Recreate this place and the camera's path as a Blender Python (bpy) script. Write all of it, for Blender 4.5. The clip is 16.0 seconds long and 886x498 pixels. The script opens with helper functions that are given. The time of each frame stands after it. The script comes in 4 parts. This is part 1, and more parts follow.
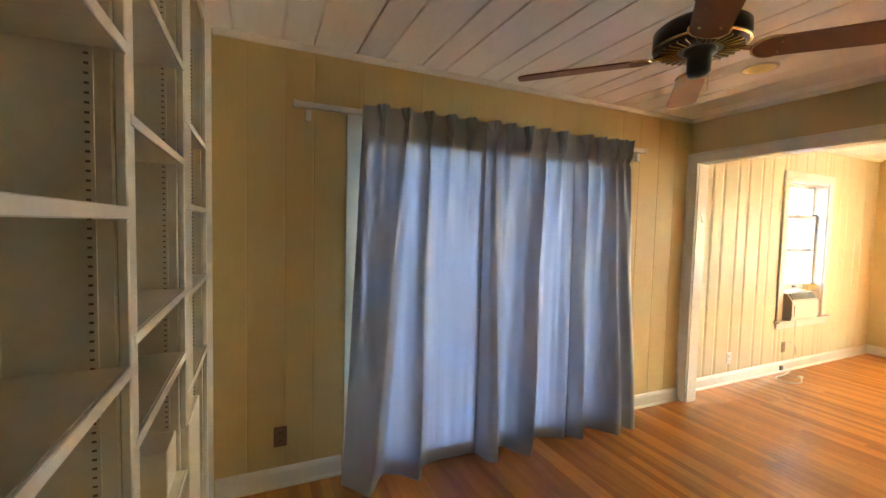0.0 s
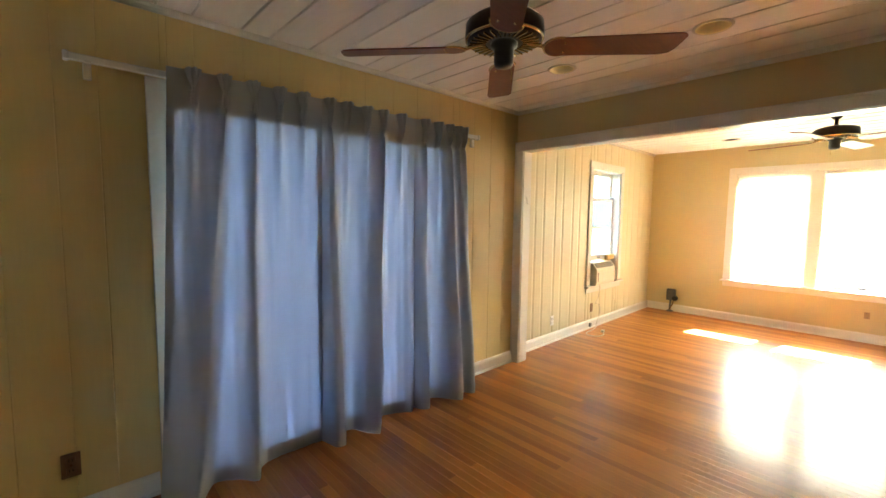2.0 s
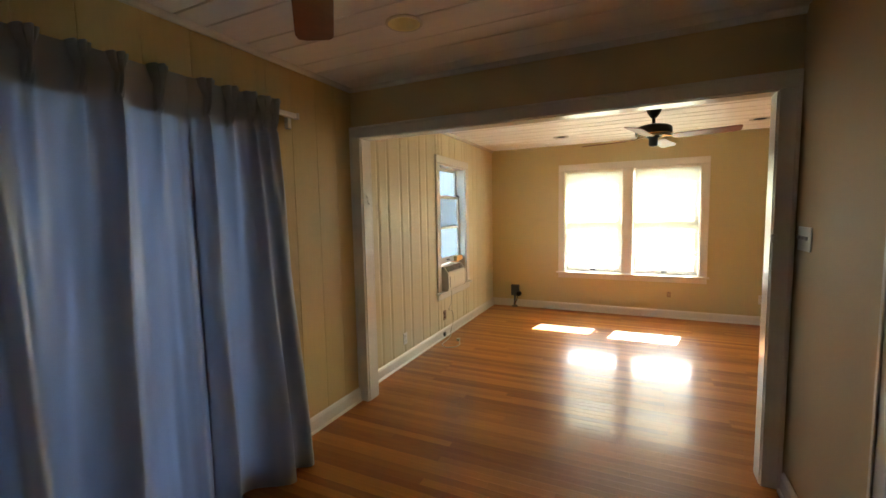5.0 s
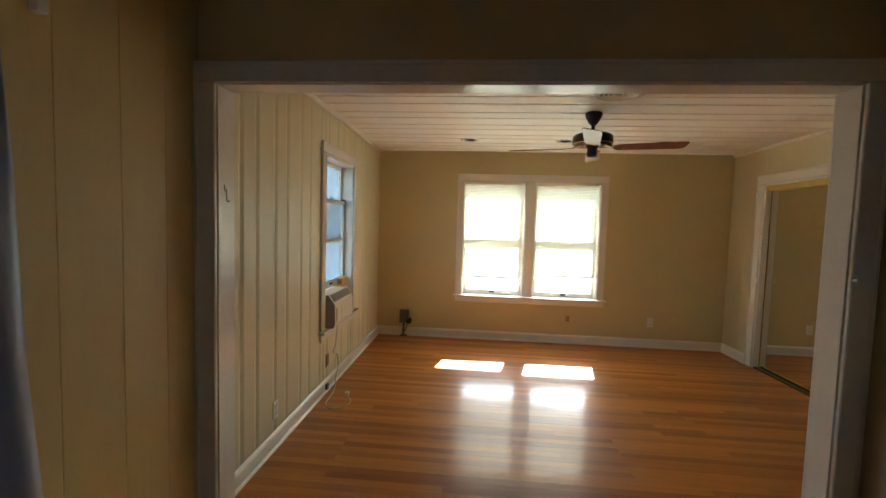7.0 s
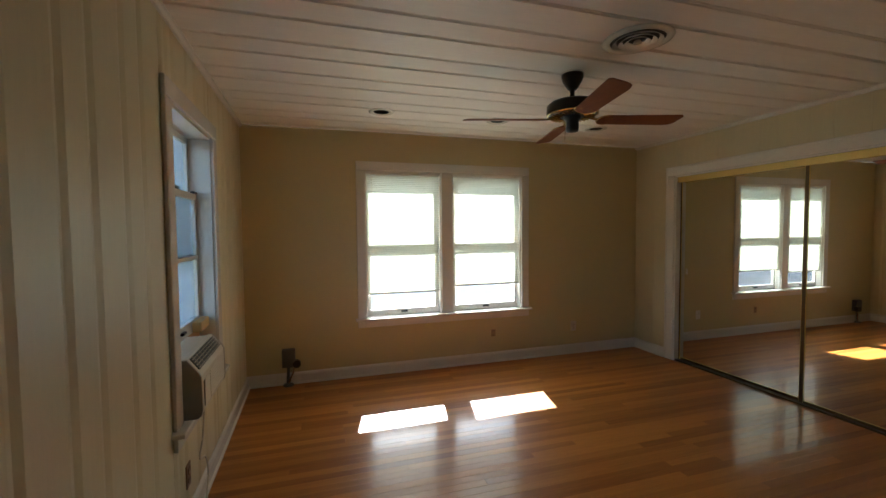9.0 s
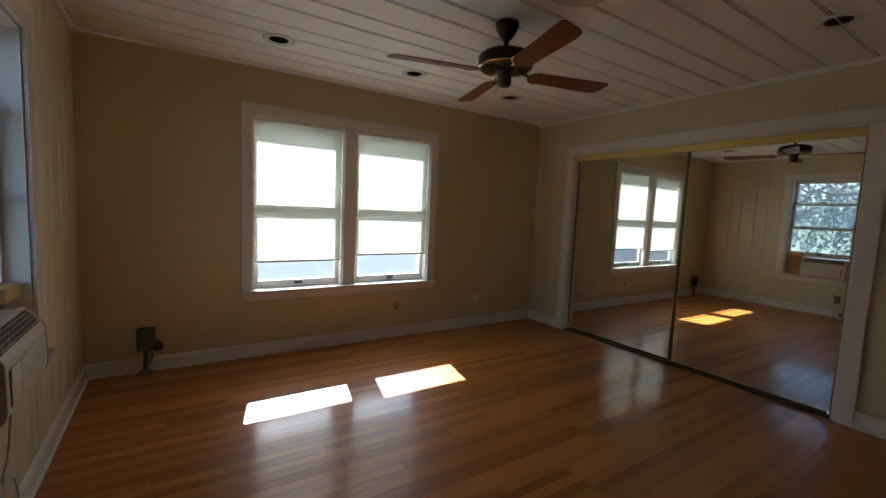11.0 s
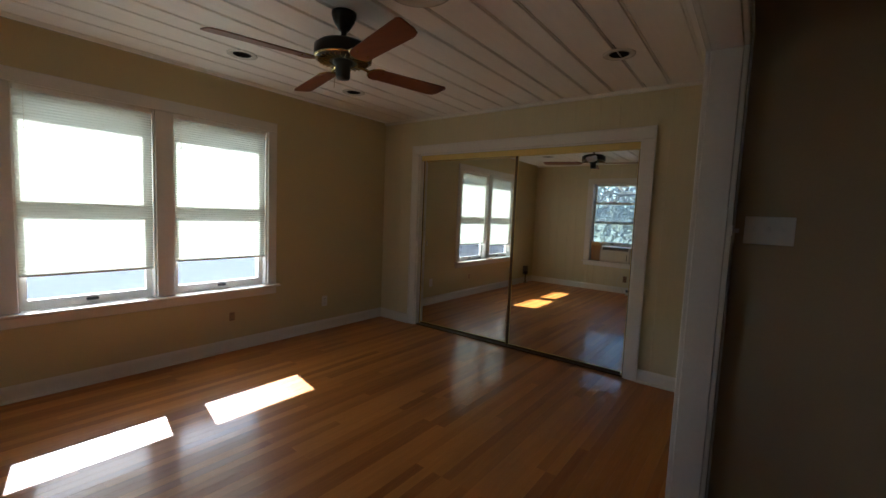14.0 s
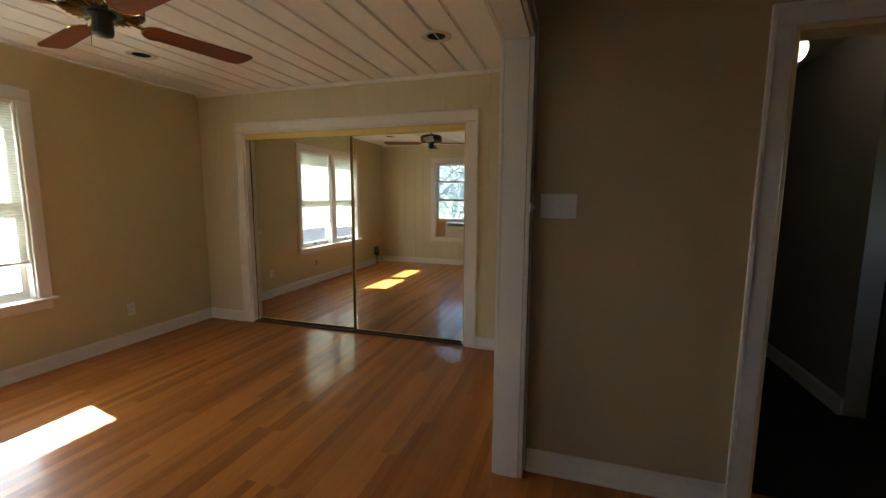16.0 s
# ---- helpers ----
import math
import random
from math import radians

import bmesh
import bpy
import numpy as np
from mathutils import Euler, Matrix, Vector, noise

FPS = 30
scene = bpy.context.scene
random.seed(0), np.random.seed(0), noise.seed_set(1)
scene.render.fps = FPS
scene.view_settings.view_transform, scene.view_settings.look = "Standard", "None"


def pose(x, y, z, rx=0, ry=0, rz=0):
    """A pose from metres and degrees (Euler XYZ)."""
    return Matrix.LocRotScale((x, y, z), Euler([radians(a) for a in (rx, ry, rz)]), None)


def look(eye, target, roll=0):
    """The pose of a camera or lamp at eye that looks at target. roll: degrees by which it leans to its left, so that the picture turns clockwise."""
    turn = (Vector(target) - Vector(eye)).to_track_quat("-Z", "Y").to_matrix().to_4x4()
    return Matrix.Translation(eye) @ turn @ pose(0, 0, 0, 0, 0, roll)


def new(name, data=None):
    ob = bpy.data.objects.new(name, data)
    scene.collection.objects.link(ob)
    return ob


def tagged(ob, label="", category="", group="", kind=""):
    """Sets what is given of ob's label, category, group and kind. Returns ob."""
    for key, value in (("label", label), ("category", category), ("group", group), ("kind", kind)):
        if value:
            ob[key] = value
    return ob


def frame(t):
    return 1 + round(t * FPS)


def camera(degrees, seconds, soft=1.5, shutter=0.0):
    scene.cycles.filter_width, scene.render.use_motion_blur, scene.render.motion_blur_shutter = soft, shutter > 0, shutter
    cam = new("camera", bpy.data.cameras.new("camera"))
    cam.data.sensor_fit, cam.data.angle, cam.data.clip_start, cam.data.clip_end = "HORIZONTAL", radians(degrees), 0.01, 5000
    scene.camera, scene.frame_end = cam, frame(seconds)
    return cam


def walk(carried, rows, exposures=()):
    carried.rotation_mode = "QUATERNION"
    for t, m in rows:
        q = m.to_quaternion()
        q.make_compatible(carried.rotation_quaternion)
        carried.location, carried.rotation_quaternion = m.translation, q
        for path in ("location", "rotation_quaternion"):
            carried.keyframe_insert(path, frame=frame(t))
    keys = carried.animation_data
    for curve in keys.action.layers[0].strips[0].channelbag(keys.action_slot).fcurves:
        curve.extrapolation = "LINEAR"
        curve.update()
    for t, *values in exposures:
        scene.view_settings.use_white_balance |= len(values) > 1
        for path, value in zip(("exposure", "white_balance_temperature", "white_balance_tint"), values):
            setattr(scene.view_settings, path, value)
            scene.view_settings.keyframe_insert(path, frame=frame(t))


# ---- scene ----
cam = camera(94.1, 16.0)
PATH = [
    (0, (0.304, 0.203, 1.479), (1.124, 2.024, 1.37), 1.4),
    (0.5, (0.344, 0.206, 1.458), (1.301, 1.956, 1.31), 1.4),
    (1, (0.383, 0.192, 1.454), (1.483, 1.855, 1.291), 1.1),
    (1.5, (0.408, 0.165, 1.452), (1.641, 1.73, 1.278), 0.9),
    (2, (0.431, 0.133, 1.453), (1.79, 1.591, 1.288), 0.7),
    (2.5, (0.462, 0.109, 1.453), (1.922, 1.467, 1.294), 0.3),
    (3, (0.529, 0.142, 1.491), (2.105, 1.361, 1.322), 0.8),
    (3.5, (0.556, 0.179, 1.48), (2.221, 1.273, 1.306), 0.8),
    (4, (0.638, 0.27, 1.479), (2.355, 1.281, 1.309), 0.5),
    (4.2, (0.714, 0.322, 1.493), (2.444, 1.312, 1.332), -0.3),
    (6.3, (1.664, 1.152, 1.489), (3.597, 1.647, 1.353), 0.8),
    (6.5, (1.736, 1.22, 1.493), (3.687, 1.642, 1.383), 0.8),
    (7, (2.012, 1.406, 1.501), (4.001, 1.574, 1.378), 1.7),
    (7.5, (2.335, 1.673, 1.524), (4.331, 1.693, 1.399), 1.8),
    (8, (2.615, 1.855, 1.541), (4.606, 1.694, 1.448), -0.5),
    (8.5, (2.933, 1.974, 1.511), (4.901, 1.63, 1.429), -0.5),
    (9, (3.232, 2.069, 1.46), (5.143, 1.485, 1.37), -0.5),
    (9.5, (3.461, 2.124, 1.442), (5.229, 1.204, 1.27), -0.4),
    (9.7, (3.545, 2.13, 1.407), (5.311, 1.207, 1.236), -0.8),
    (11.8, (3.627, 2.131, 1.331), (5.179, 0.879, 1.166), 3.7),
    (12, (3.653, 2.143, 1.335), (5.171, 0.85, 1.179), 3.4),
    (12.5, (3.636, 2.123, 1.339), (5.083, 0.752, 1.175), 3.0),
    (13, (3.624, 2.103, 1.335), (4.999, 0.66, 1.167), 2.7),
    (13.5, (3.606, 2.068, 1.338), (4.913, 0.564, 1.163), 2.5),
    (14, (3.604, 2.045, 1.348), (4.806, 0.456, 1.179), 2.4),
    (14.5, (3.594, 2.026, 1.355), (4.698, 0.367, 1.19), 2.1),
    (15, (3.581, 2.007, 1.362), (4.555, 0.269, 1.189), 1.3),
    (15.5, (3.543, 1.954, 1.372), (4.332, 0.128, 1.17), 0.9),
    (16, (3.497, 1.898, 1.375), (4.093, 0.006, 1.125), 0.3),
]
EXPOSURES = [
    (0.0, 6.8, 6950, 9), (1.5, 6.62, 6650, 5), (3.5, 5.72, 6600, 6), (4.2, 5.38, 6550, 6), (6.5, 4.56, 6100, 6), (8.0, 4.04, 5900, 5),
    (9.5, 3.33, 5500, 7), (12.0, 3.03, 5380, 11), (14.0, 3.1, 5380, 11), (15.0, 3.3, 5420, 10), (16.0, 4.1, 5850, 9),
]
walk(cam, [(t, look(eye, target, roll)) for t, eye, target, roll in PATH], EXPOSURES)

# ---- world, sun, exposure ----
SUN_WAY = Vector((-1.0, 0.21, -0.67))
world = bpy.data.worlds.new("sky")
scene.world = world
world.use_nodes = True
wn = world.node_tree
wn.nodes.clear()
w_out = wn.nodes.new("ShaderNodeOutputWorld")
w_bg = wn.nodes.new("ShaderNodeBackground")
w_sky = wn.nodes.new("ShaderNodeTexSky")
w_sky.sky_type = "NISHITA"
w_sky.sun_disc = False
w_sky.sun_elevation = radians(33.2)
w_sky.sun_rotation = radians(102)
w_bg.inputs[1].default_value = 0.10
wn.links.new(w_sky.outputs[0], w_bg.inputs[0])
wn.links.new(w_bg.outputs[0], w_out.inputs[0])
sun = new("sun", bpy.data.lights.new("sun", "SUN"))
sun.data.energy, sun.data.angle, sun.data.color = 5.0, radians(0.6), (1.0, 0.97, 0.92)
sun.matrix_world = look((14, -1, 6), Vector((14, -1, 6)) + SUN_WAY)


# ---- materials ----
def material(name):
    m = bpy.data.materials.new(name)
    m.use_nodes = True
    nt = m.node_tree
    nt.nodes.clear()
    out = nt.nodes.new("ShaderNodeOutputMaterial")
    return m, nt, out


def node(nt, kind, **values):
    n = nt.nodes.new(kind)
    for key, value in values.items():
        n.inputs[key.replace("_", " ")].default_value = value
    return n


def surface(name, colour, rough=0.5, metal=0.0, spread=0.06, grain=40.0, stain=1.5, bump=0.05, coat=0.0, stretch=(1, 1, 1), spec=0.5, per_object=0.0):
    """A paint, metal or plastic with fine grain, broad stains and a little relief."""
    m, nt, out = material(name)
    b = node(nt, "ShaderNodeBsdfPrincipled", Roughness=rough, Metallic=metal)
    b.inputs["Coat Weight"].default_value = coat
    b.inputs["Specular IOR Level"].default_value = spec
    geo = nt.nodes.new("ShaderNodeNewGeometry")
    mapping = node(nt, "ShaderNodeMapping", Scale=stretch)
    nt.links.new(geo.outputs["Position"], mapping.inputs[0])
    fine = node(nt, "ShaderNodeTexNoise", Scale=grain, Detail=5.0, Roughness=0.6)
    broad = node(nt, "ShaderNodeTexNoise", Scale=stain, Detail=3.0)
    nt.links.new(mapping.outputs[0], fine.inputs["Vector"])
    nt.links.new(mapping.outputs[0], broad.inputs["Vector"])
    add = nt.nodes.new("ShaderNodeMath")
    add.operation = "ADD"
    nt.links.new(fine.outputs[0], add.inputs[0])
    nt.links.new(broad.outputs[0], add.inputs[1])
    last = add
    if per_object:
        info = nt.nodes.new("ShaderNodeObjectInfo")
        more = nt.nodes.new("ShaderNodeMath")
        more.operation = "MULTIPLY_ADD"
        nt.links.new(info.outputs["Random"], more.inputs[0])
        more.inputs[1].default_value = per_object
        nt.links.new(add.outputs[0], more.inputs[2])
        last = more
    ramp = nt.nodes.new("ShaderNodeMapRange")
    ramp.inputs["From Min"].default_value, ramp.inputs["From Max"].default_value = 0.6, 1.4 + per_object
    ramp.inputs["To Min"].default_value, ramp.inputs["To Max"].default_value = 1 - spread, 1 + spread
    nt.links.new(last.outputs[0], ramp.inputs[0])
    tint = nt.nodes.new("ShaderNodeMix")
    tint.data_type, tint.blend_type = "RGBA", "MULTIPLY"
    tint.inputs["Factor"].default_value = 1.0
    tint.inputs[6].default_value = (*colour, 1)
    nt.links.new(ramp.outputs[0], tint.inputs[7])
    nt.links.new(tint.outputs[2], b.inputs["Base Color"])
    if bump:
        relief = node(nt, "ShaderNodeBump", Strength=bump, Distance=0.01)
        nt.links.new(fine.outputs[0], relief.inputs["Height"])
        nt.links.new(relief.outputs[0], b.inputs["Normal"])
    nt.links.new(b.outputs[0], out.inputs[0])
    return m


def wood(name, dark, light, rough=0.25, coat=0.0, spec=0.5, island=False, along="y", grain=26.0, vary=0.55):
    """Sawn boards: each board its own tone, grain drawn out along one axis."""
    m, nt, out = material(name)
    b = node(nt, "ShaderNodeBsdfPrincipled", Roughness=rough)
    b.inputs["Specular IOR Level"].default_value = spec
    b.inputs["Coat Weight"].default_value = coat
    b.inputs["Coat Roughness"].default_value = 0.12
    geo = nt.nodes.new("ShaderNodeNewGeometry")
    if island:
        chance = geo.outputs["Random Per Island"]
    else:
        chance = nt.nodes.new("ShaderNodeObjectInfo").outputs["Random"]
    shift = nt.nodes.new("ShaderNodeVectorMath")
    shift.operation = "MULTIPLY_ADD"
    nt.links.new(chance, shift.inputs[0])
    shift.inputs[1].default_value = (17.0, 31.0, 7.0)
    nt.links.new(geo.outputs["Position"], shift.inputs[2])
    mapping = node(nt, "ShaderNodeMapping", Scale={"y": (1, 0.06, 1), "x": (0.06, 1, 1), "z": (1, 1, 0.06)}[along])
    nt.links.new(shift.outputs[0], mapping.inputs[0])
    fine = node(nt, "ShaderNodeTexNoise", Scale=grain * 6, Detail=6.0, Roughness=0.65)
    cath = node(nt, "ShaderNodeTexNoise", Scale=grain, Detail=3.0, Distortion=1.2)
    for n in (fine, cath):
        nt.links.new(mapping.outputs[0], n.inputs["Vector"])
    wear = node(nt, "ShaderNodeTexNoise", Scale=1.1, Detail=4.0)
    nt.links.new(geo.outputs["Position"], wear.inputs["Vector"])
    total = None
    for output, share in ((chance, vary), (fine.outputs[0], 0.45), (cath.outputs[0], 0.55), (wear.outputs[0], 0.35)):
        n = nt.nodes.new("ShaderNodeMath")
        n.operation = "MULTIPLY_ADD"
        nt.links.new(output, n.inputs[0])
        n.inputs[1].default_value = share
        n.inputs[2].default_value = 0.0
        if total:
            nt.links.new(total.outputs[0], n.inputs[2])
        total = n
    ramp = nt.nodes.new("ShaderNodeMapRange")
    ramp.inputs["From Min"].default_value = 0.45
    ramp.inputs["From Max"].default_value = 0.95 + vary
    nt.links.new(total.outputs[0], ramp.inputs[0])
    mix = nt.nodes.new("ShaderNodeMix")
    mix.data_type = "RGBA"
    mix.inputs[6].default_value, mix.inputs[7].default_value = (*dark, 1), (*light, 1)
    nt.links.new(ramp.outputs[0], mix.inputs["Factor"])
    nt.links.new(mix.outputs[2], b.inputs["Base Color"])
    gloss = nt.nodes.new("ShaderNodeMapRange")
    gloss.inputs["To Min"].default_value, gloss.inputs["To Max"].default_value = rough * 0.75, rough * 1.3
    nt.links.new(wear.outputs[0], gloss.inputs[0])
    nt.links.new(gloss.outputs[0], b.inputs["Roughness"])
    relief = node(nt, "ShaderNodeBump", Strength=0.08, Distance=0.004)
    nt.links.new(fine.outputs[0], relief.inputs["Height"])
    nt.links.new(relief.outputs[0], b.inputs["Normal"])
    if coat:
        varnish = node(nt, "ShaderNodeBump", Strength=0.05, Distance=0.004)
        nt.links.new(cath.outputs[0], varnish.inputs["Height"])
        nt.links.new(varnish.outputs[0], b.inputs["Coat Normal"])
    nt.links.new(b.outputs[0], out.inputs[0])
    return m


def cloth(name, colour, through_colour, share, weave=900.0, spread=0.08, satin=0.0):
    """Thin fabric that scatters light from both of its sides."""
    m, nt, out = material(name)
    d = node(nt, "ShaderNodeBsdfDiffuse", Roughness=0.9)
    tr = node(nt, "ShaderNodeBsdfTranslucent")
    geo = nt.nodes.new("ShaderNodeNewGeometry")
    mapping = node(nt, "ShaderNodeMapping", Scale=(1, 1, 0.15))
    nt.links.new(geo.outputs["Position"], mapping.inputs[0])
    thread = node(nt, "ShaderNodeTexNoise", Scale=weave, Detail=2.0)
    slub = node(nt, "ShaderNodeTexNoise", Scale=14.0, Detail=4.0)
    for n in (thread, slub):
        nt.links.new(mapping.outputs[0], n.inputs["Vector"])
    add = nt.nodes.new("ShaderNodeMath")
    add.operation = "ADD"
    nt.links.new(thread.outputs[0], add.inputs[0])
    nt.links.new(slub.outputs[0], add.inputs[1])
    ramp = nt.nodes.new("ShaderNodeMapRange")
    ramp.inputs["From Min"].default_value, ramp.inputs["From Max"].default_value = 0.6, 1.4
    ramp.inputs["To Min"].default_value, ramp.inputs["To Max"].default_value = 1 - spread, 1 + spread
    nt.links.new(add.outputs[0], ramp.inputs[0])
    for shader, tone in ((d, colour), (tr, through_colour)):
        tint = nt.nodes.new("ShaderNodeMix")
        tint.data_type, tint.blend_type = "RGBA", "MULTIPLY"
        tint.inputs["Factor"].default_value = 1.0
        tint.inputs[6].default_value = (*tone, 1)
        nt.links.new(ramp.outputs[0], tint.inputs[7])
        nt.links.new(tint.outputs[2], shader.inputs["Color"])
    mix = node(nt, "ShaderNodeMixShader", Fac=share)
    nt.links.new(d.outputs[0], mix.inputs[1])
    nt.links.new(tr.outputs[0], mix.inputs[2])
    if satin:
        shine = node(nt, "ShaderNodeBsdfGlossy", Color=(0.84, 0.90, 1.0, 1), Roughness=0.40)
        finish = node(nt, "ShaderNodeMixShader", Fac=satin)
        nt.links.new(mix.outputs[0], finish.inputs[1])
        nt.links.new(shine.outputs[0], finish.inputs[2])
        mix = finish
    nt.links.new(mix.outputs[0], out.inputs[0])
    return m


def shade_cloth(name, colour, forward):
    """Sunlit shade fabric: part scatters evenly, part keeps the light's way."""
    m, nt, out = material(name)
    d = node(nt, "ShaderNodeBsdfDiffuse", Color=(*colour, 1))
    tr = node(nt, "ShaderNodeBsdfTranslucent", Color=(0.30, 0.31, 0.245, 1))
    on = node(nt, "ShaderNodeBsdfRefraction", Color=(0.72, 0.67, 0.55, 1), Roughness=1.0, IOR=1.4)
    first = node(nt, "ShaderNodeMixShader", Fac=0.33)
    nt.links.new(d.outputs[0], first.inputs[1])
    nt.links.new(tr.outputs[0], first.inputs[2])
    second = node(nt, "ShaderNodeMixShader", Fac=forward)
    nt.links.new(first.outputs[0], second.inputs[1])
    nt.links.new(on.outputs[0], second.inputs[2])
    nt.links.new(second.outputs[0], out.inputs[0])
    return m


def clear_glass(name, haze=0.03):
    m, nt, out = material(name)
    clear = node(nt, "ShaderNodeBsdfTransparent", Color=(0.93, 0.96, 0.95, 1))
    shine = node(nt, "ShaderNodeBsdfGlossy", Roughness=0.01)
    fres = node(nt, "ShaderNodeFresnel", IOR=1.45)
    mix = nt.nodes.new("ShaderNodeMixShader")
    nt.links.new(fres.outputs[0], mix.inputs[0])
    nt.links.new(clear.outputs[0], mix.inputs[1])
    nt.links.new(shine.outputs[0], mix.inputs[2])
    dust = node(nt, "ShaderNodeBsdfTranslucent", Color=(0.8, 0.85, 0.95, 1))
    film = node(nt, "ShaderNodeMixShader", Fac=haze)
    nt.links.new(mix.outputs[0], film.inputs[1])
    nt.links.new(dust.outputs[0], film.inputs[2])
    nt.links.new(film.outputs[0], out.inputs[0])
    return m


def glowing(name, colour, strength):
    m, nt, out = material(name)
    e = node(nt, "ShaderNodeEmission", Color=(*colour, 1), Strength=strength)
    nt.links.new(e.outputs[0], out.inputs[0])
    return m


# One beige paint in two tints; each room's light is in the colour.
WALL = surface("beige wall paint, warm-lit copy", (0.60, 0.46, 0.245), 0.55, spread=0.05, grain=120, stain=1.2, bump=0.06)
PANEL = surface("beige painted boards, warm-lit copy", (0.64, 0.485, 0.22), 0.45, spread=0.06, grain=60, stain=1.5, bump=0.05, stretch=(1, 1, 0.1), per_object=0.25)
# Darker copy of the wall paint; the south wall's shade is in its colour.
WALL_SHADED = surface("beige wall paint, shaded copy", (0.46, 0.36, 0.215), 0.6, spread=0.05, grain=120, stain=1.2, bump=0.06)
# Pale tint of the same paint, coloured for room 2's brighter light.
WALL_PALE_LIT = surface("beige wall paint, pale-lit copy", (0.59, 0.51, 0.275), 0.55, spread=0.05, grain=120, stain=1.2, bump=0.06)
PANEL_PALE_LIT = surface("beige painted boards, pale-lit copy", (0.615, 0.545, 0.34), 0.42, spread=0.06, grain=60, stain=1.5, bump=0.05, stretch=(1, 1, 0.1), per_object=0.25)
TRIM = surface("white trim paint", (0.76, 0.73, 0.66), 0.24, spread=0.05, grain=50, stain=2.5, bump=0.03)
CEIL = surface("white ceiling paint", (0.85, 0.81, 0.76), 0.5, spread=0.05, grain=40, stain=1.4, bump=0.04, stretch=(1, 0.1, 1))
CREAMPAINT = surface("cream door paint", (0.78, 0.62, 0.37), 0.3, spread=0.06, grain=50, stain=2.5, bump=0.03)
SHELFPAINT = surface("cream shelf paint", (0.66, 0.61, 0.50), 0.4, spread=0.07, grain=40, stain=3, bump=0.04)
FLOOR = wood("oak strip floor", (0.225, 0.066, 0.010), (0.60, 0.240, 0.047), 0.39, coat=0.35, spec=0.2, vary=0.75)
FLOOR_REST = wood("oak strip floor far", (0.225, 0.066, 0.010), (0.60, 0.240, 0.047), 0.39, coat=0.35, spec=0.2, vary=0.75, island=True)
SUB = surface("dark subfloor", (0.06, 0.03, 0.015), 0.8)
DRAPE = cloth("grey blue drapery", (0.36, 0.375, 0.40), (0.325, 0.37, 0.575), 0.116, satin=0.15)
FOLDCLOTH = cloth("grey blue drapery fold", (0.37, 0.385, 0.405), (0.86, 0.88, 0.93), 0.55)
HEMCLOTH = cloth("grey blue drapery hem", (0.36, 0.37, 0.38), (0.28, 0.32, 0.46), 0.015, satin=0.18)
SHADE = shade_cloth("white cellular shade", (0.80, 0.80, 0.74), 0.02)
GLASS = clear_glass("window glass", 0.012)
DUSTY = clear_glass("dusty window glass", 0.10)
MIRROR = surface("silvered mirror", (0.80, 0.83, 0.80), 0.012, 1.0, spread=0.0, bump=0.0)
OLDBRASS = surface("dull dark brass", (0.10, 0.062, 0.026), 0.36, 0.75, spread=0.2, grain=60)
BRASS = surface("aged brass", (0.50, 0.38, 0.17), 0.24, 1.0, spread=0.15, grain=60)
REFLECTOR = surface("gold reflector", (0.98, 0.89, 0.47), 0.34, 0.5, spread=0.05, grain=80)
GOLD = surface("gold fascia", (0.70, 0.53, 0.17), 0.35, 0.7, spread=0.08, grain=80)
BRONZE = surface("dark bronze", (0.035, 0.028, 0.022), 0.3, 0.8, spread=0.2, grain=60)
SLOT = surface("slot shadow", (0.13, 0.10, 0.075), 0.8)
BLACK = surface("black plastic", (0.015, 0.015, 0.015), 0.4)
CHERRY = wood("cherry fan blade", (0.125, 0.03, 0.007), (0.25, 0.075, 0.018), 0.42, coat=0.08, spec=0.28, along="x", vary=0.2)
ALMOND = surface("almond plastic", (0.62, 0.58, 0.48), 0.45, spread=0.05)
ALMOND_DARK = surface("darkened almond plastic", (0.42, 0.385, 0.32), 0.5)
PLATE_W = surface("white plastic", (0.75, 0.73, 0.68), 0.35, spread=0.03)
PLATE_TAN = surface("tan plastic", (0.36, 0.26, 0.15), 0.4, spread=0.06)
PLATE_BR = surface("brown plastic", (0.20, 0.105, 0.05), 0.35, spread=0.08)
STEEL = surface("brushed steel", (0.62, 0.60, 0.56), 0.22, 1.0, spread=0.1, grain=90, stretch=(1, 1, 0.1))
PLY = wood("raw plywood", (0.36, 0.19, 0.07), (0.52, 0.30, 0.13), 0.6, along="z", vary=0.1)
BLOCK = surface("yellow pine block", (0.55, 0.36, 0.13), 0.6, spread=0.12)
GREY = surface("galvanised grey", (0.14, 0.14, 0.14), 0.5, 0.4, spread=0.25, grain=30)
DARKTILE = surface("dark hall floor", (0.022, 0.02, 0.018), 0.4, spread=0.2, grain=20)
HALLWALL = surface("grey beige hall wall", (0.34, 0.30, 0.26), 0.6)
YELLOW = surface("yellow wall paint", (0.62, 0.45, 0.12), 0.6)
CABINET = surface("dark cabinet", (0.05, 0.045, 0.04), 0.4, spread=0.15)
GLOBE = glowing("lit globe", (1.0, 0.80, 0.50), 0.15)
GRASS = surface("lawn", (0.095, 0.105, 0.055), 0.9, spread=0.4, grain=8, stain=0.5, bump=0.4)
PAVE = surface("asphalt driveway", (0.076, 0.078, 0.083), 0.95, spread=0.12, grain=12, bump=0.1, spec=0.0)
SLATE = surface("grey flagstone", (0.16, 0.165, 0.17), 0.8, spread=0.2, grain=10, bump=0.1)
BARK = surface("oak bark", (0.10, 0.075, 0.05), 0.9, spread=0.35, grain=20, bump=0.6, stretch=(1, 1, 0.2))
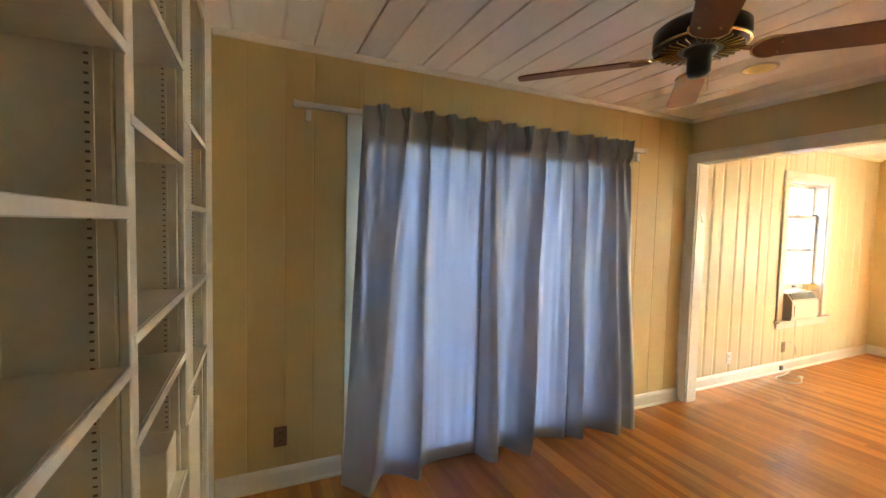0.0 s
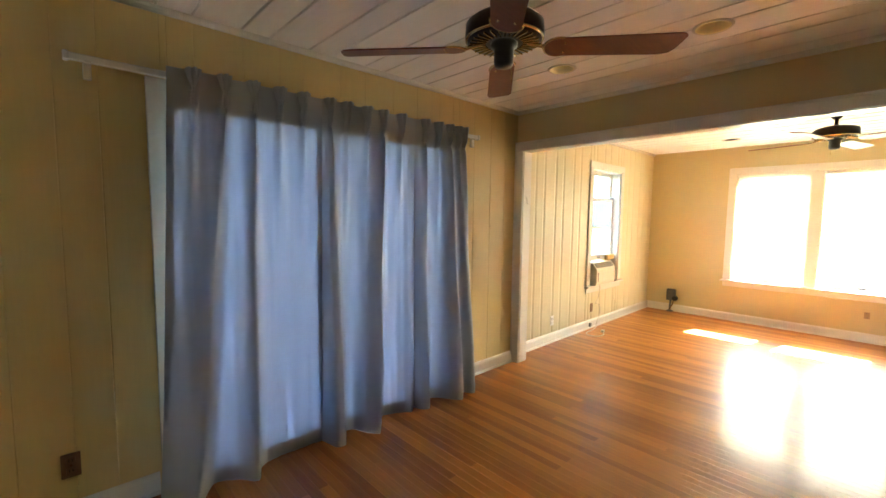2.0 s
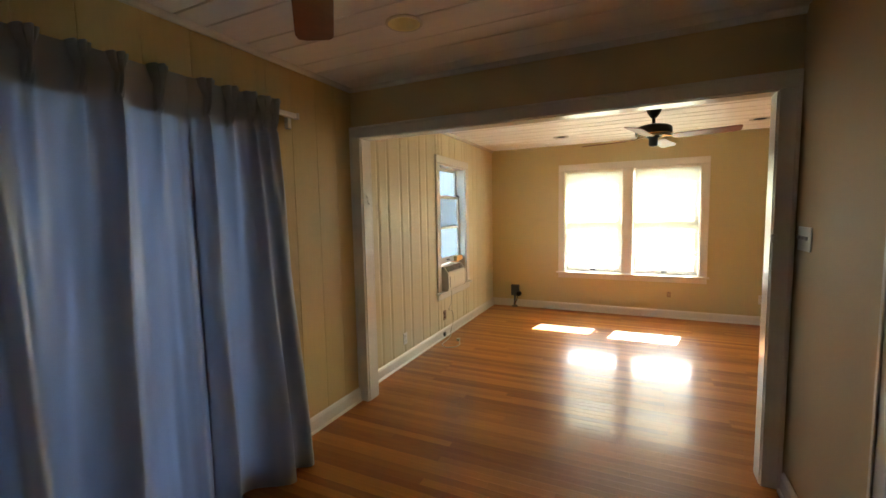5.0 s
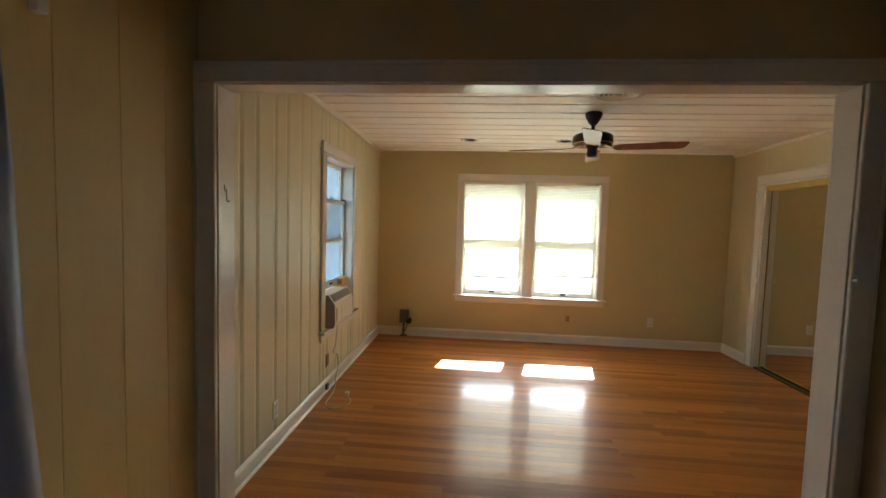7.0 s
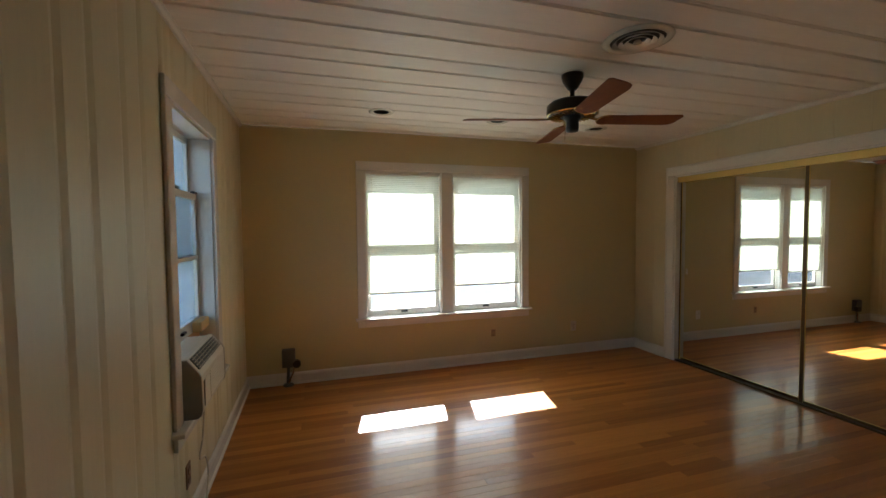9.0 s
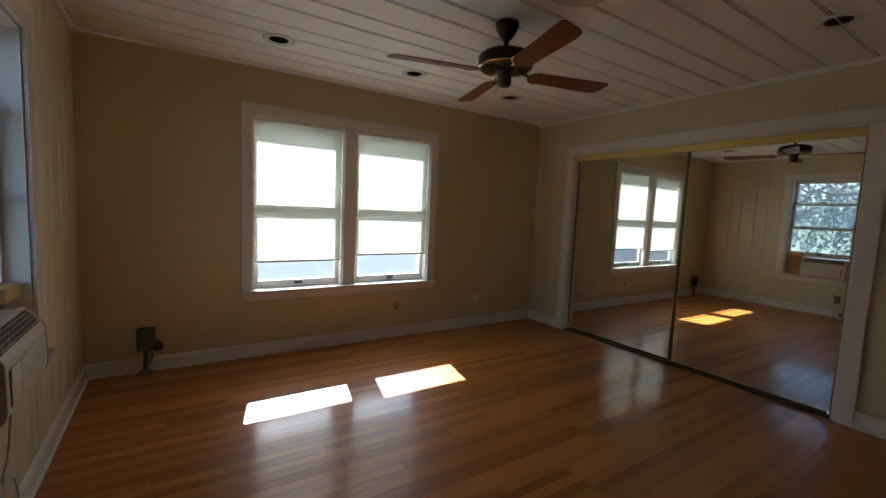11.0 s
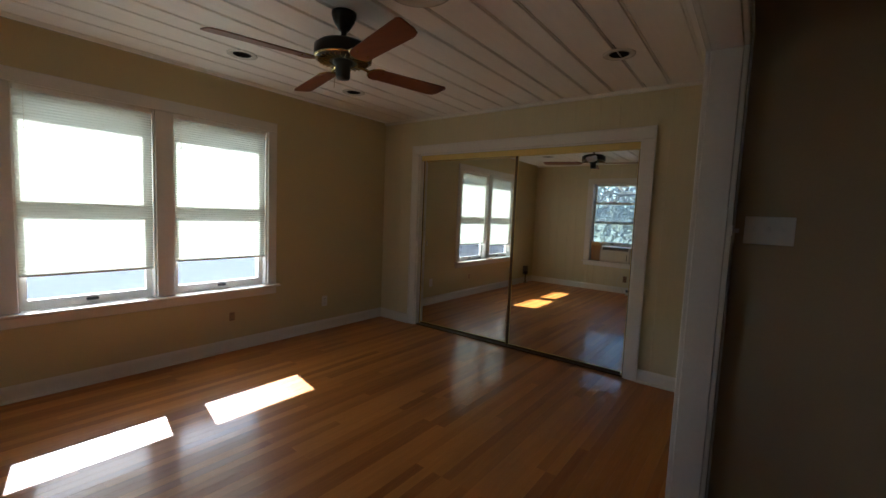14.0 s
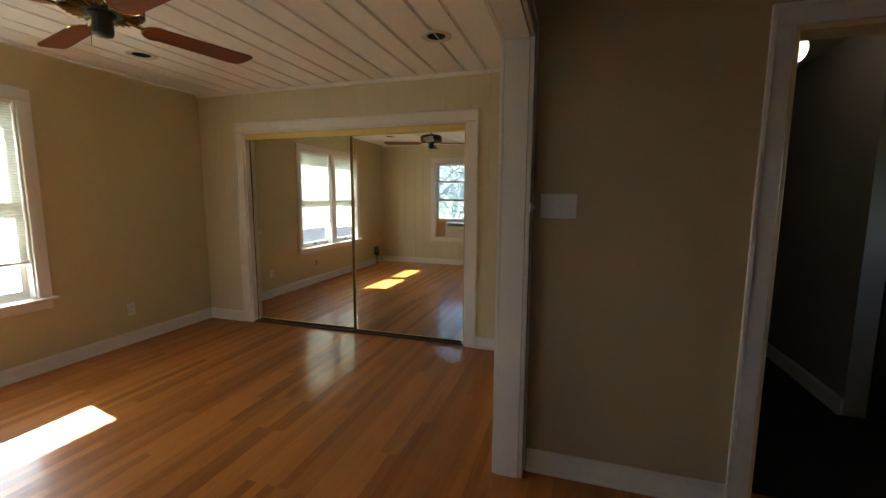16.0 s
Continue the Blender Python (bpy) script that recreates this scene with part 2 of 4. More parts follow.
LEAF = cloth("oak leaf", (0.085, 0.092, 0.082), (0.10, 0.11, 0.095), 0.5, weave=40, spread=0.5)
ROOFMAT = surface("grey shingle", (0.12, 0.115, 0.11), 0.9, spread=0.3, grain=15)
CORD = surface("ivory cord", (0.60, 0.56, 0.46), 0.5)


# ---- building helpers ----
def thing(name, at=(0, 0, 0), label="", category="", group="", kind="", turn=0):
    ob = new(name)
    ob.empty_display_size = 0.05
    ob.matrix_world = pose(*at, 0, 0, turn)
    return tagged(ob, label, category, group, kind)


def mesh_of(bm, mat, name, smooth=False):
    me = bpy.data.meshes.new(name)
    bmesh.ops.recalc_face_normals(bm, faces=bm.faces)
    bm.to_mesh(me)
    bm.free()
    if mat:
        me.materials.append(mat)
    if smooth:
        for p in me.polygons:
            p.use_smooth = True
    return me


def part(name, bm, mat, parent=None, label="", smooth=False):
    ob = new(name, mesh_of(bm, mat, name, smooth))
    if parent:
        ob.parent = parent
    if label:
        ob["label"] = label
    return ob


def box(bm, x0, x1, y0, y1, z0, z1):
    v = [bm.verts.new(p) for p in ((x0, y0, z0), (x1, y0, z0), (x1, y1, z0), (x0, y1, z0), (x0, y0, z1), (x1, y0, z1), (x1, y1, z1), (x0, y1, z1))]
    for q in ((0, 3, 2, 1), (4, 5, 6, 7), (0, 1, 5, 4), (1, 2, 6, 5), (2, 3, 7, 6), (3, 0, 4, 7)):
        bm.faces.new([v[i] for i in q])
    return v


def block(x0, x1, y0, y1, z0, z1, bevel=0.0, steps=1):
    bm = bmesh.new()
    box(bm, x0, x1, y0, y1, z0, z1)
    if bevel:
        bmesh.ops.bevel(bm, geom=bm.edges[:], offset=bevel, segments=steps, affect="EDGES", profile=0.5)
    return bm


def boxes(*rows):
    bm = bmesh.new()
    for row in rows:
        box(bm, *row)
    return bm


def lathe(profile, steps=32, centre=(0, 0)):
    """Turned shape from rows of radius and height."""
    bm = bmesh.new()
    rings = []
    for r, z in profile:
        if r < 1e-5:
            rings.append([bm.verts.new((centre[0], centre[1], z))])
        else:
            rings.append([bm.verts.new((centre[0] + r * math.cos(2 * math.pi * k / steps), centre[1] + r * math.sin(2 * math.pi * k / steps), z)) for k in range(steps)])
    for a, b in zip(rings, rings[1:]):
        for k in range(steps):
            j = (k + 1) % steps
            if len(a) == 1 and len(b) == 1:
                continue
            if len(a) == 1:
                bm.faces.new((a[0], b[j], b[k]))
            elif len(b) == 1:
                bm.faces.new((a[k], a[j], b[0]))
            else:
                bm.faces.new((a[k], a[j], b[j], b[k]))
    return bm


def tube(points, radius, steps=8, bm=None, taper=None):
    """A round bar swept along points."""
    bm = bm or bmesh.new()
    pts = [Vector(p) for p in points]
    rings = []
    for n, p in enumerate(pts):
        way = (pts[min(n + 1, len(pts) - 1)] - pts[max(n - 1, 0)]).normalized()
        side = way.cross(Vector((0, 0, 1)) if abs(way.z) < 0.9 else Vector((1, 0, 0))).normalized()
        up = side.cross(way)
        r = radius * (1 if taper is None else 1 + (taper - 1) * n / (len(pts) - 1))
        rings.append([bm.verts.new(p + r * (math.cos(2 * math.pi * k / steps) * side + math.sin(2 * math.pi * k / steps) * up)) for k in range(steps)])
    for a, b in zip(rings, rings[1:]):
        for k in range(steps):
            bm.faces.new((a[k], a[(k + 1) % steps], b[(k + 1) % steps], b[k]))
    bm.faces.new(rings[0][::-1])
    bm.faces.new(rings[-1])
    return bm


def curve_points(anchors, steps=8):
    """A smooth line through anchors."""
    a = [Vector(p) for p in anchors]
    a = [a[0] * 2 - a[1]] + a + [a[-1] * 2 - a[-2]]
    out = []
    for i in range(1, len(a) - 2):
        for k in range(steps):
            t = k / steps
            out.append(0.5 * (2 * a[i] + (a[i + 1] - a[i - 1]) * t + (2 * a[i - 1] - 5 * a[i] + 4 * a[i + 1] - a[i + 2]) * t * t + (3 * a[i] - a[i - 1] - 3 * a[i + 1] + a[i + 2]) * t**3))
    return out + [a[-2]]


def wall_with_openings(name, axis, face, back, lo, hi, z1, openings, mat, label):
    """A solid wall along x or y with real openings (a, b, z0, z1) through it. One mesh."""
    bm = bmesh.new()
    cuts = sorted({lo, hi, *(v for o in openings for v in o[:2])})
    p, q = min(face, back), max(face, back)
    for a, b in zip(cuts, cuts[1:]):
        spans = [(o[2], o[3]) for o in openings if o[0] <= a + 1e-6 and o[1] >= b - 1e-6]
        z = -0.1
        for s0, s1 in sorted(spans) + [(z1, z1)]:
            if s0 > z:
                box(bm, *((a, b, p, q) if axis == "x" else (p, q, a, b)), z, s0)
            z = s1
    bmesh.ops.remove_doubles(bm, verts=bm.verts[:], dist=1e-5)
    ob = part(name, bm, mat)
    return tagged(ob, label, "wall", kind="structure")


def clad(wall, axis, face, thick, edges, z0, z1, openings, mat, gap=0.003, chamfer=0.006, dip=0.8):
    """Upright boards on a wall, cut round its openings."""
    inward = -1 if face < 2.9 and face > 0 else 1
    for a, b in zip(edges, edges[1:]):
        pieces = [(a, b, z0, z1)]
        for o in openings:
            nxt = []
            for pa, pb, p0, p1 in pieces:
                if o[1] <= pa or o[0] >= pb or o[3] <= p0 or o[2] >= p1:
                    nxt.append((pa, pb, p0, p1))
                    continue
                if pa < o[0]:
                    nxt.append((pa, o[0], p0, p1))
                if pb > o[1]:
                    nxt.append((o[1], pb, p0, p1))
                m0, m1 = max(pa, o[0]), min(pb, o[1])
                if o[2] > p0:
                    nxt.append((m0, m1, p0, o[2]))
                if o[3] < p1:
                    nxt.append((m0, m1, o[3], p1))
            pieces = nxt
        for pa, pb, p0, p1 in pieces:
            if pb - pa < 0.012 or p1 - p0 < 0.01:
                continue
            bm = bmesh.new()
            u0, u1 = pa + gap / 2, pb - gap / 2
            c = min(chamfer, (u1 - u0) / 3)
            prof = [(u0, face + inward * -thick), (u1, face + inward * -thick), (u1, face - inward * c * dip), (u1 - c, face), (u0 + c, face), (u0, face - inward * c * dip)]
            lowv = [bm.verts.new((x, y, p0)) for x, y in prof]
            topv = [bm.verts.new((x, y, p1)) for x, y in prof]
            for k in range(6):
                j = (k + 1) % 6
                bm.faces.new((lowv[k], lowv[j], topv[j], topv[k]))
            bm.faces.new(lowv[::-1])
            bm.faces.new(topv)
            part("board", bm, mat, wall)


# ---- the plan ----
HIGH = 2.44
N1, N2, E, S1, S2 = 2.615, 2.72, 7.40, -0.10, -1.69
PW, PE = 3.71, 3.81
DOOR = (1.97, 2.72, -0.1, 2.03)
SLIDER = (0.86, 2.84, 0.03, 2.06)
ACW = (5.40, 6.21, 0.56, 2.06)
EWIN = [(0.815, 1.60, 0.58, 2.06), (-0.12, 0.69, 0.58, 2.06)]
CLOSET = (4.41, 6.82, -0.1, 2.03)
OPEN = (-0.02, 2.545, -0.1, 2.08)

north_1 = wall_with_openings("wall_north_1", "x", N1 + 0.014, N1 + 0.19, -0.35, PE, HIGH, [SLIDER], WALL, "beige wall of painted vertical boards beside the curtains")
north_2 = wall_with_openings("wall_north_2", "x", N2 + 0.014, N2 + 0.19, PE, E + 0.2, HIGH, [ACW], WALL_PALE_LIT, "beige wall of grooved vertical boards round a window")
east = wall_with_openings("wall_east", "y", E, E + 0.20, S2 - 0.2, N2 + 0.014, HIGH, EWIN, WALL_PALE_LIT, "plain beige plaster wall with a double window")
south_2 = wall_with_openings("wall_south_2", "x", S2 - 0.014, S2 - 0.12, PE, E, HIGH, [CLOSET], WALL_PALE_LIT, "beige board wall round the mirrored closet")
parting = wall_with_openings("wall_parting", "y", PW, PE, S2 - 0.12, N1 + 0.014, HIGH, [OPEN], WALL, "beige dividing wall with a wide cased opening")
south_1 = wall_with_openings("wall_south_1", "x", S1, S1 - 0.12, -0.35, PW, HIGH, [DOOR], WALL_SHADED, "beige wall with a doorway to a dark hall")
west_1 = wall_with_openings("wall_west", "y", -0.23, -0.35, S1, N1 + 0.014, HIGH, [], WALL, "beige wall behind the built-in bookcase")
closet_back = wall_with_openings("wall_closet", "x", S2 - 0.75, S2 - 0.85, PE, E + 0.2, HIGH, [], WALL, "plain wall at the back of the closet")

edges_1 = [0.06, 0.25, 0.44, 0.59, 0.83, 0.98, 1.22, 1.42, 1.565, 1.81, 2.0, 2.235, 2.46, 2.69, 2.91, 3.10, 3.32, 3.52, 3.72]
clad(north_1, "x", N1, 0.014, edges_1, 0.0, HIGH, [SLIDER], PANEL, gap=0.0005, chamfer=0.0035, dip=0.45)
edges_2, at, wide = [PE], 3.93, True
while at < E - 0.05:
    edges_2.append(at)
    at += 0.225 if wide else 0.165
    wide = not wide
edges_2.append(E)
clad(north_2, "x", N2, 0.014, edges_2, 0.0, HIGH, [ACW], PANEL_PALE_LIT, gap=0.0002, chamfer=0.027, dip=0.23)
edges_3, at, wide = [PE], 3.99, True
while at < E - 0.05:
    edges_3.append(at)
    at += 0.225 if wide else 0.165
    wide = not wide
edges_3.append(E)
clad(south_2, "x", S2, 0.014, edges_3, 0.0, HIGH, [CLOSET], PANEL_PALE_LIT, gap=0.0002, chamfer=0.006, dip=0.3)


CANS = [(2.955, 1.69), (2.955, 0.815), (6.67, 1.54), (6.68, 0.49), (6.69, -0.56), (4.42, -0.86), (4.42, 1.55)]


def plank_ceiling(name, x0, x1, y0, y1, edges, groove, depth, label):
    """Ceiling planks that run north to south, with recessed joints, in one mesh."""
    bm = bmesh.new()
    box(bm, x0, x1, y0, y1, HIGH + 0.078, HIGH + 0.088)
    half = 0.067
    for a, b in zip(edges, edges[1:]):
        u0, u1 = a + groove / 2, b - groove / 2
        cells = [(u0, u1, y0, y1)]
        for cx, cy in CANS:
            nxt = []
            for p0, p1, q0, q1 in cells:
                if cx + half <= p0 or cx - half >= p1 or cy + half <= q0 or cy - half >= q1:
                    nxt.append((p0, p1, q0, q1))
                    continue
                nxt += [(p0, p1, q0, cy - half), (p0, p1, cy + half, q1)]
                if cx - half > p0:
                    nxt.append((p0, cx - half, cy - half, cy + half))
                if cx + half < p1:
                    nxt.append((cx + half, p1, cy - half, cy + half))
            cells = nxt
        for p0, p1, q0, q1 in cells:
            if p1 - p0 < 0.012:
                continue
            prof = [(p0, HIGH + depth), (p0, HIGH + 0.004), (p0 + 0.004, HIGH), (p1 - 0.004, HIGH), (p1, HIGH + 0.004), (p1, HIGH + depth)]
            p = [bm.verts.new((x, q0, z)) for x, z in prof]
            q = [bm.verts.new((x, q1, z)) for x, z in prof]
            for k in range(5):
                bm.faces.new((p[k], p[k + 1], q[k + 1], q[k]))
        if not any(abs(b - cx) < half + groove and name == "ceiling_2" for cx, cy in CANS):
            box(bm, b - groove / 2, b + groove / 2, y0, y1, HIGH + depth - 0.002, HIGH + depth + 0.002)
        if groove > 0.01:
            box(bm, b - 0.003, b + 0.003, y0, y1, HIGH + 0.003, HIGH + depth - 0.003)
    return tagged(part(name, bm, CEIL), label, "ceiling", kind="structure")


plank_edges, at, wide = [-0.35], -0.20, True
while at < PW - 0.05:
    plank_edges.append(at)
    at += 0.235 if wide else 0.155
    wide = not wide
plank_edges.append(PW)
plank_ceiling("ceiling_1", -0.35, PW, S1 - 0.12, N1 + 0.1, plank_edges, 0.007, 0.016, "white painted plank ceiling with fine joints")
plank_edges, at, wide = [PE], 3.99, True
while at < E - 0.05:
    plank_edges.append(at)
    at += 0.25 if wide else 0.185
    wide = not wide
plank_edges.append(E)
plank_ceiling("ceiling_2", PE, E, S2 - 0.1, N2 + 0.1, plank_edges, 0.022, 0.012, "white painted plank ceiling with wide grooves")
roof = part("roof", boxes((-1.2, 8.45, -4.2, 3.15, HIGH + 0.09, HIGH + 0.25)), ROOFMAT)
tagged(roof, "flat grey roof slab with short eaves", "roof", kind="structure")


# ---- trim ----
def trim_piece(name, bm, label, category="trim", mat=None):
    return tagged(part(name, bm, mat or TRIM), label, category, kind="structure")


def baseboard(along, a, b, face, inward, label="white painted baseboard with a rounded top"):
    bm = bmesh.new()
    prof = [(0, 0), (0.016, 0), (0.016, 0.085), (0.011, 0.1), (0.004, 0.11), (0, 0.11)]
    shoe = [(0.016, 0), (0.028, 0), (0.026, 0.01), (0.020, 0.017), (0.016, 0.018)]
    for shape in (prof, shoe):
        ends = []
        for u in (a, b):
            ends.append([bm.verts.new((u, face + inward * d, z) if along == "x" else (face + inward * d, u, z)) for d, z in shape])
        n = len(shape)
        for k in range(n):
            bm.faces.new((ends[0][k], ends[0][(k + 1) % n], ends[1][(k + 1) % n], ends[1][k]))
        bm.faces.new(ends[0])
        bm.faces.new(ends[1][::-1])
    return trim_piece("baseboard", bm, label, "baseboard")


baseboard("x", 0.10, 0.755, N1, -1)
baseboard("x", 2.945, 3.695, N1, -1)
north_base = baseboard("x", PE + 0.03, E, N2, -1)
baseboard("y", S2, N2, E, -1)
baseboard("x", 6.93, E, S2, 1)
baseboard("x", PE, 4.31, S2, 1)
baseboard("x", 2.80, 3.675, S1, 1)
baseboard("x", -0.23, 1.885, S1, 1)
baseboard("y", S2, -0.05, PE, 1)


def cornice(along, a, b, face, inward):
    bm = bmesh.new()
    prof = [(0, 0), (0.026, 0), (0.022, -0.014), (0.012, -0.026), (0, -0.03)]
    ends = [[bm.verts.new((u, face + inward * d, HIGH + z) if along == "x" else (face + inward * d, u, HIGH + z)) for d, z in prof] for u in (a, b)]
    for k in range(5):
        bm.faces.new((ends[0][k], ends[0][(k + 1) % 5], ends[1][(k + 1) % 5], ends[1][k]))
    bm.faces.new(ends[0])
    bm.faces.new(ends[1][::-1])
    return trim_piece("trim", bm, "thin white ceiling moulding")


north_cornice = cornice("x", PE, E, N2, -1)
cornice("x", PE, E, S2, 1)
cornice("y", S2, N2, PE, 1)
cornice("x", 0.10, PW, N1, -1)
cornice("y", S1, N1, PW, -1)


def casing(along, face, inward, a, b, z1, width, z0=0.0, depth=0.02, label="white painted door casing", back=None, kinds="lrt"):
    """Flat casing boards round an opening a..b with its top at z1."""
    c = thing("trim", (0, 0, 0), label, "casing", kind="structure")
    d0, d1 = sorted((face, face + inward * depth))

    def place(name, u0, u1, w0, w1):
        bm = block(*((u0, u1, d0, d1) if along == "x" else (d0, d1, u0, u1)), w0, w1, 0.004)
        part(name, bm, TRIM, c)
        e0, e1 = sorted((face + inward * depth, face + inward * (depth + 0.008)))
        return e0, e1

    if "l" in kinds:
        e = place("side_casing", a - width, a, z0, z1)
    if "r" in kinds:
        e = place("side_casing", b, b + width, z0, z1)
    if "t" in kinds:
        e = place("head_casing", a - width, b + width, z1 + 0.001, z1 + width)
        bead = block(*((a - width - 0.004, b + width + 0.004, *e) if along == "x" else (*e, a - width - 0.004, b + width + 0.004)), z1 + width - 0.018, z1 + width, 0.003)
        part("outer_bead", bead, TRIM, c)
        for u0, u1 in ((a - width - 0.004, a - width + 0.014), (b + width - 0.014, b + width + 0.004)):
            part("outer_bead", block(*((u0, u1, *e) if along == "x" else (*e, u0, u1)), z0, z1 + width - 0.018, 0.003), TRIM, c)
    return c


# wide opening between the rooms
open_lining = thing("door_frame", (0, 0, 0), "white painted lining of the wide opening", "door frame", kind="structure")
part("jamb", block(PW - 0.004, PE + 0.004, OPEN[1] - 0.02, OPEN[1] + 0.002, 0, 2.06, 0.002), TRIM, open_lining)
part("jamb", block(PW - 0.004, PE + 0.004, OPEN[0] - 0.002, OPEN[0] + 0.02, 0, 2.06, 0.002), TRIM, open_lining)
part("head", block(PW - 0.004, PE + 0.004, OPEN[0], OPEN[1], 2.06, 2.083, 0.002), TRIM, open_lining)
casing("y", PW - 0.0045, -1, OPEN[0] + 0.016, OPEN[1] - 0.016, 2.064, 0.085, label="white painted casing of the wide opening")
casing("y", PE + 0.0045, 1, OPEN[0] + 0.016, OPEN[1] - 0.016, 2.064, 0.085, label="white painted casing of the wide opening")

# doorway to the hall
hall_lining = thing("door_frame", (0, 0, 0), "cream painted doorway lining with a door stop", "door frame", kind="structure")
part("jamb", block(DOOR[1] - 0.02, DOOR[1] + 0.002, S1 - 0.124, S1 + 0.004, 0, 2.01, 0.002), CREAMPAINT, hall_lining)
part("jamb", block(DOOR[0] - 0.002, DOOR[0] + 0.02, S1 - 0.124, S1 + 0.004, 0, 2.01, 0.002), CREAMPAINT, hall_lining)
part("head", block(DOOR[0], DOOR[1], S1 - 0.124, S1 + 0.004, 2.01, 2.033, 0.002), CREAMPAINT, hall_lining)
part("door_stop", block(DOOR[1] - 0.033, DOOR[1] - 0.021, S1 - 0.08, S1 - 0.045, 0, 2.01, 0.002), CREAMPAINT, hall_lining)
part("door_stop", block(DOOR[0] + 0.021, DOOR[0] + 0.033, S1 - 0.08, S1 - 0.045, 0, 2.01, 0.002), CREAMPAINT, hall_lining)
for z in (0.235, 1.80):
    part("hinge_leaf", block(DOOR[1] - 0.0235, DOOR[1] - 0.0195, S1 - 0.118, S1 - 0.082, z - 0.045, z + 0.045, 0.001), STEEL, hall_lining, "paint-spotted steel hinge leaf")
casing("x", S1, 1, DOOR[0], DOOR[1], 2.03, 0.08, label="white painted doorway casing with a raised edge")

# closet
closet_lining = thing("door_frame", (0, 0, 0), "white painted lining of the closet opening", "door frame", kind="structure")
part("jamb", block(CLOSET[1] - 0.015, CLOSET[1] + 0.002, S2 - 0.124, S2 + 0.004, 0, 2.015, 0.002), TRIM, closet_lining)
part("jamb", block(CLOSET[0] - 0.002, CLOSET[0] + 0.015, S2 - 0.124, S2 + 0.004, 0, 2.015, 0.002), TRIM, closet_lining)
part("head", block(CLOSET[0], CLOSET[1], S2 - 0.124, S2 + 0.004, 2.015, 2.033, 0.002), TRIM, closet_lining)
casing("x", S2, 1, CLOSET[0], CLOSET[1], 2.03, 0.10, label="white painted casing round the mirrored closet")
track = thing("closet_track", (0, 0, 0), "gold metal track of the sliding closet doors", "track")
part("fascia", block(CLOSET[0] + 0.016, CLOSET[1] - 0.016, S2 - 0.022, S2 - 0.012, 1.955, 2.014, 0.002), GOLD, track)
part("bottom_rail", block(CLOSET[0] + 0.016, CLOSET[1] - 0.016, S2 - 0.085, S2 - 0.005, 0.0, 0.014, 0.003), OLDBRASS, track)


def mirror_door(x0, x1, y, meets, label):
    d = thing("mirror_door", ((x0 + x1) / 2, y, 0.014), label, "mirror door", "sliding closet doors")
    h = (x1 - x0) / 2
    part("mirror", block(-h + 0.014, h - 0.014, -0.004, 0.0, 0.022, 1.955), MIRROR, d, "large silvered mirror")
    for u, w, edge in ((-h, 0.028 if meets < 0 else 0.012, 1), (h - (0.028 if meets > 0 else 0.012), 0.028 if meets > 0 else 0.012, -1)):
        stile = part("stile", block(u, u + w, -0.012, 0.006, 0.0, 1.965, 0.003, 2), OLDBRASS, d, "slim dark brass edge")
        at = u + w - 0.001 if edge > 0 else u - 0.003
        part("edge_bead", block(at, at + 0.004, -0.010, 0.004, 0.0, 1.965, 0.001), GOLD, stile, "bright gold bead")
    part("bottom_rail", block(-h + 0.029, h - 0.029, -0.012, 0.006, 0.0, 0.022, 0.003), OLDBRASS, d)
    part("edge_bead", block(-h + 0.029, h - 0.029, -0.004, 0.005, 0.0215, 0.0255, 0.001), GOLD, d, "bright gold bead")
    part("top_rail", block(-h + 0.030, h - 0.030, -0.012, 0.006, 1.945, 1.965, 0.003), OLDBRASS, d)
    return d


mirror_door(5.575, 6.804, S2 - 0.064, -1, "mirrored sliding closet door in a brass frame")
mirror_door(4.426, 5.585, S2 - 0.036, 1, "mirrored sliding closet door overlapping its neighbour")
pull = thing("door_pull", (6.80, S2 - 0.0, 0.98), "small white door bumper on the closet casing", "bumper")
part("pad", block(-0.012, 0.012, 0.022, 0.032, -0.03, 0.03, 0.004), PLATE_W, pull)


# ---- east windows ----
def sash(parent, along, u0, u1, z0, z1, d, depth, bar, name="sash", muntins=(), bottom=None, mat=None, glass=None):
    """A sash frame with its pane; d is the place across the wall."""
    bm = bmesh.new()
    low = bottom or bar

    def put(a, b, c, e):
        box(bm, *((a, b, d, d + depth) if along == "x" else (d, d + depth, a, b)), c, e)

    put(u0, u0 + bar, z0, z1)
    put(u1 - bar, u1, z0, z1)
    put(u0 + bar, u1 - bar, z0, z0 + low)
    put(u0 + bar, u1 - bar, z1 - bar, z1)
    for m in muntins:
        put(u0 + bar, u1 - bar, m - 0.011, m + 0.011)
    s = part(name, bm, mat or TRIM, parent)
    g = boxes((u0 + bar, u1 - bar, d + depth * 0.45, d + depth * 0.55, z0 + low, z1 - bar) if along == "x" else (d + depth * 0.45, d + depth * 0.55, u0 + bar, u1 - bar, z0 + low, z1 - bar))
    pane = part("pane", g, glass or GLASS, s)
    pane.visible_shadow = False
    return s


window_e = thing("window_1", (E, 0.74, 0.5), "white double window with two pairs of sashes", "window", kind="structure")
O = -Vector((E, 0.74, 0.5))


def rel(a, b, c, d, e, f):
    return (a + O.x, b + O.x, c + O.y, d + O.y, e + O.z, f + O.z)


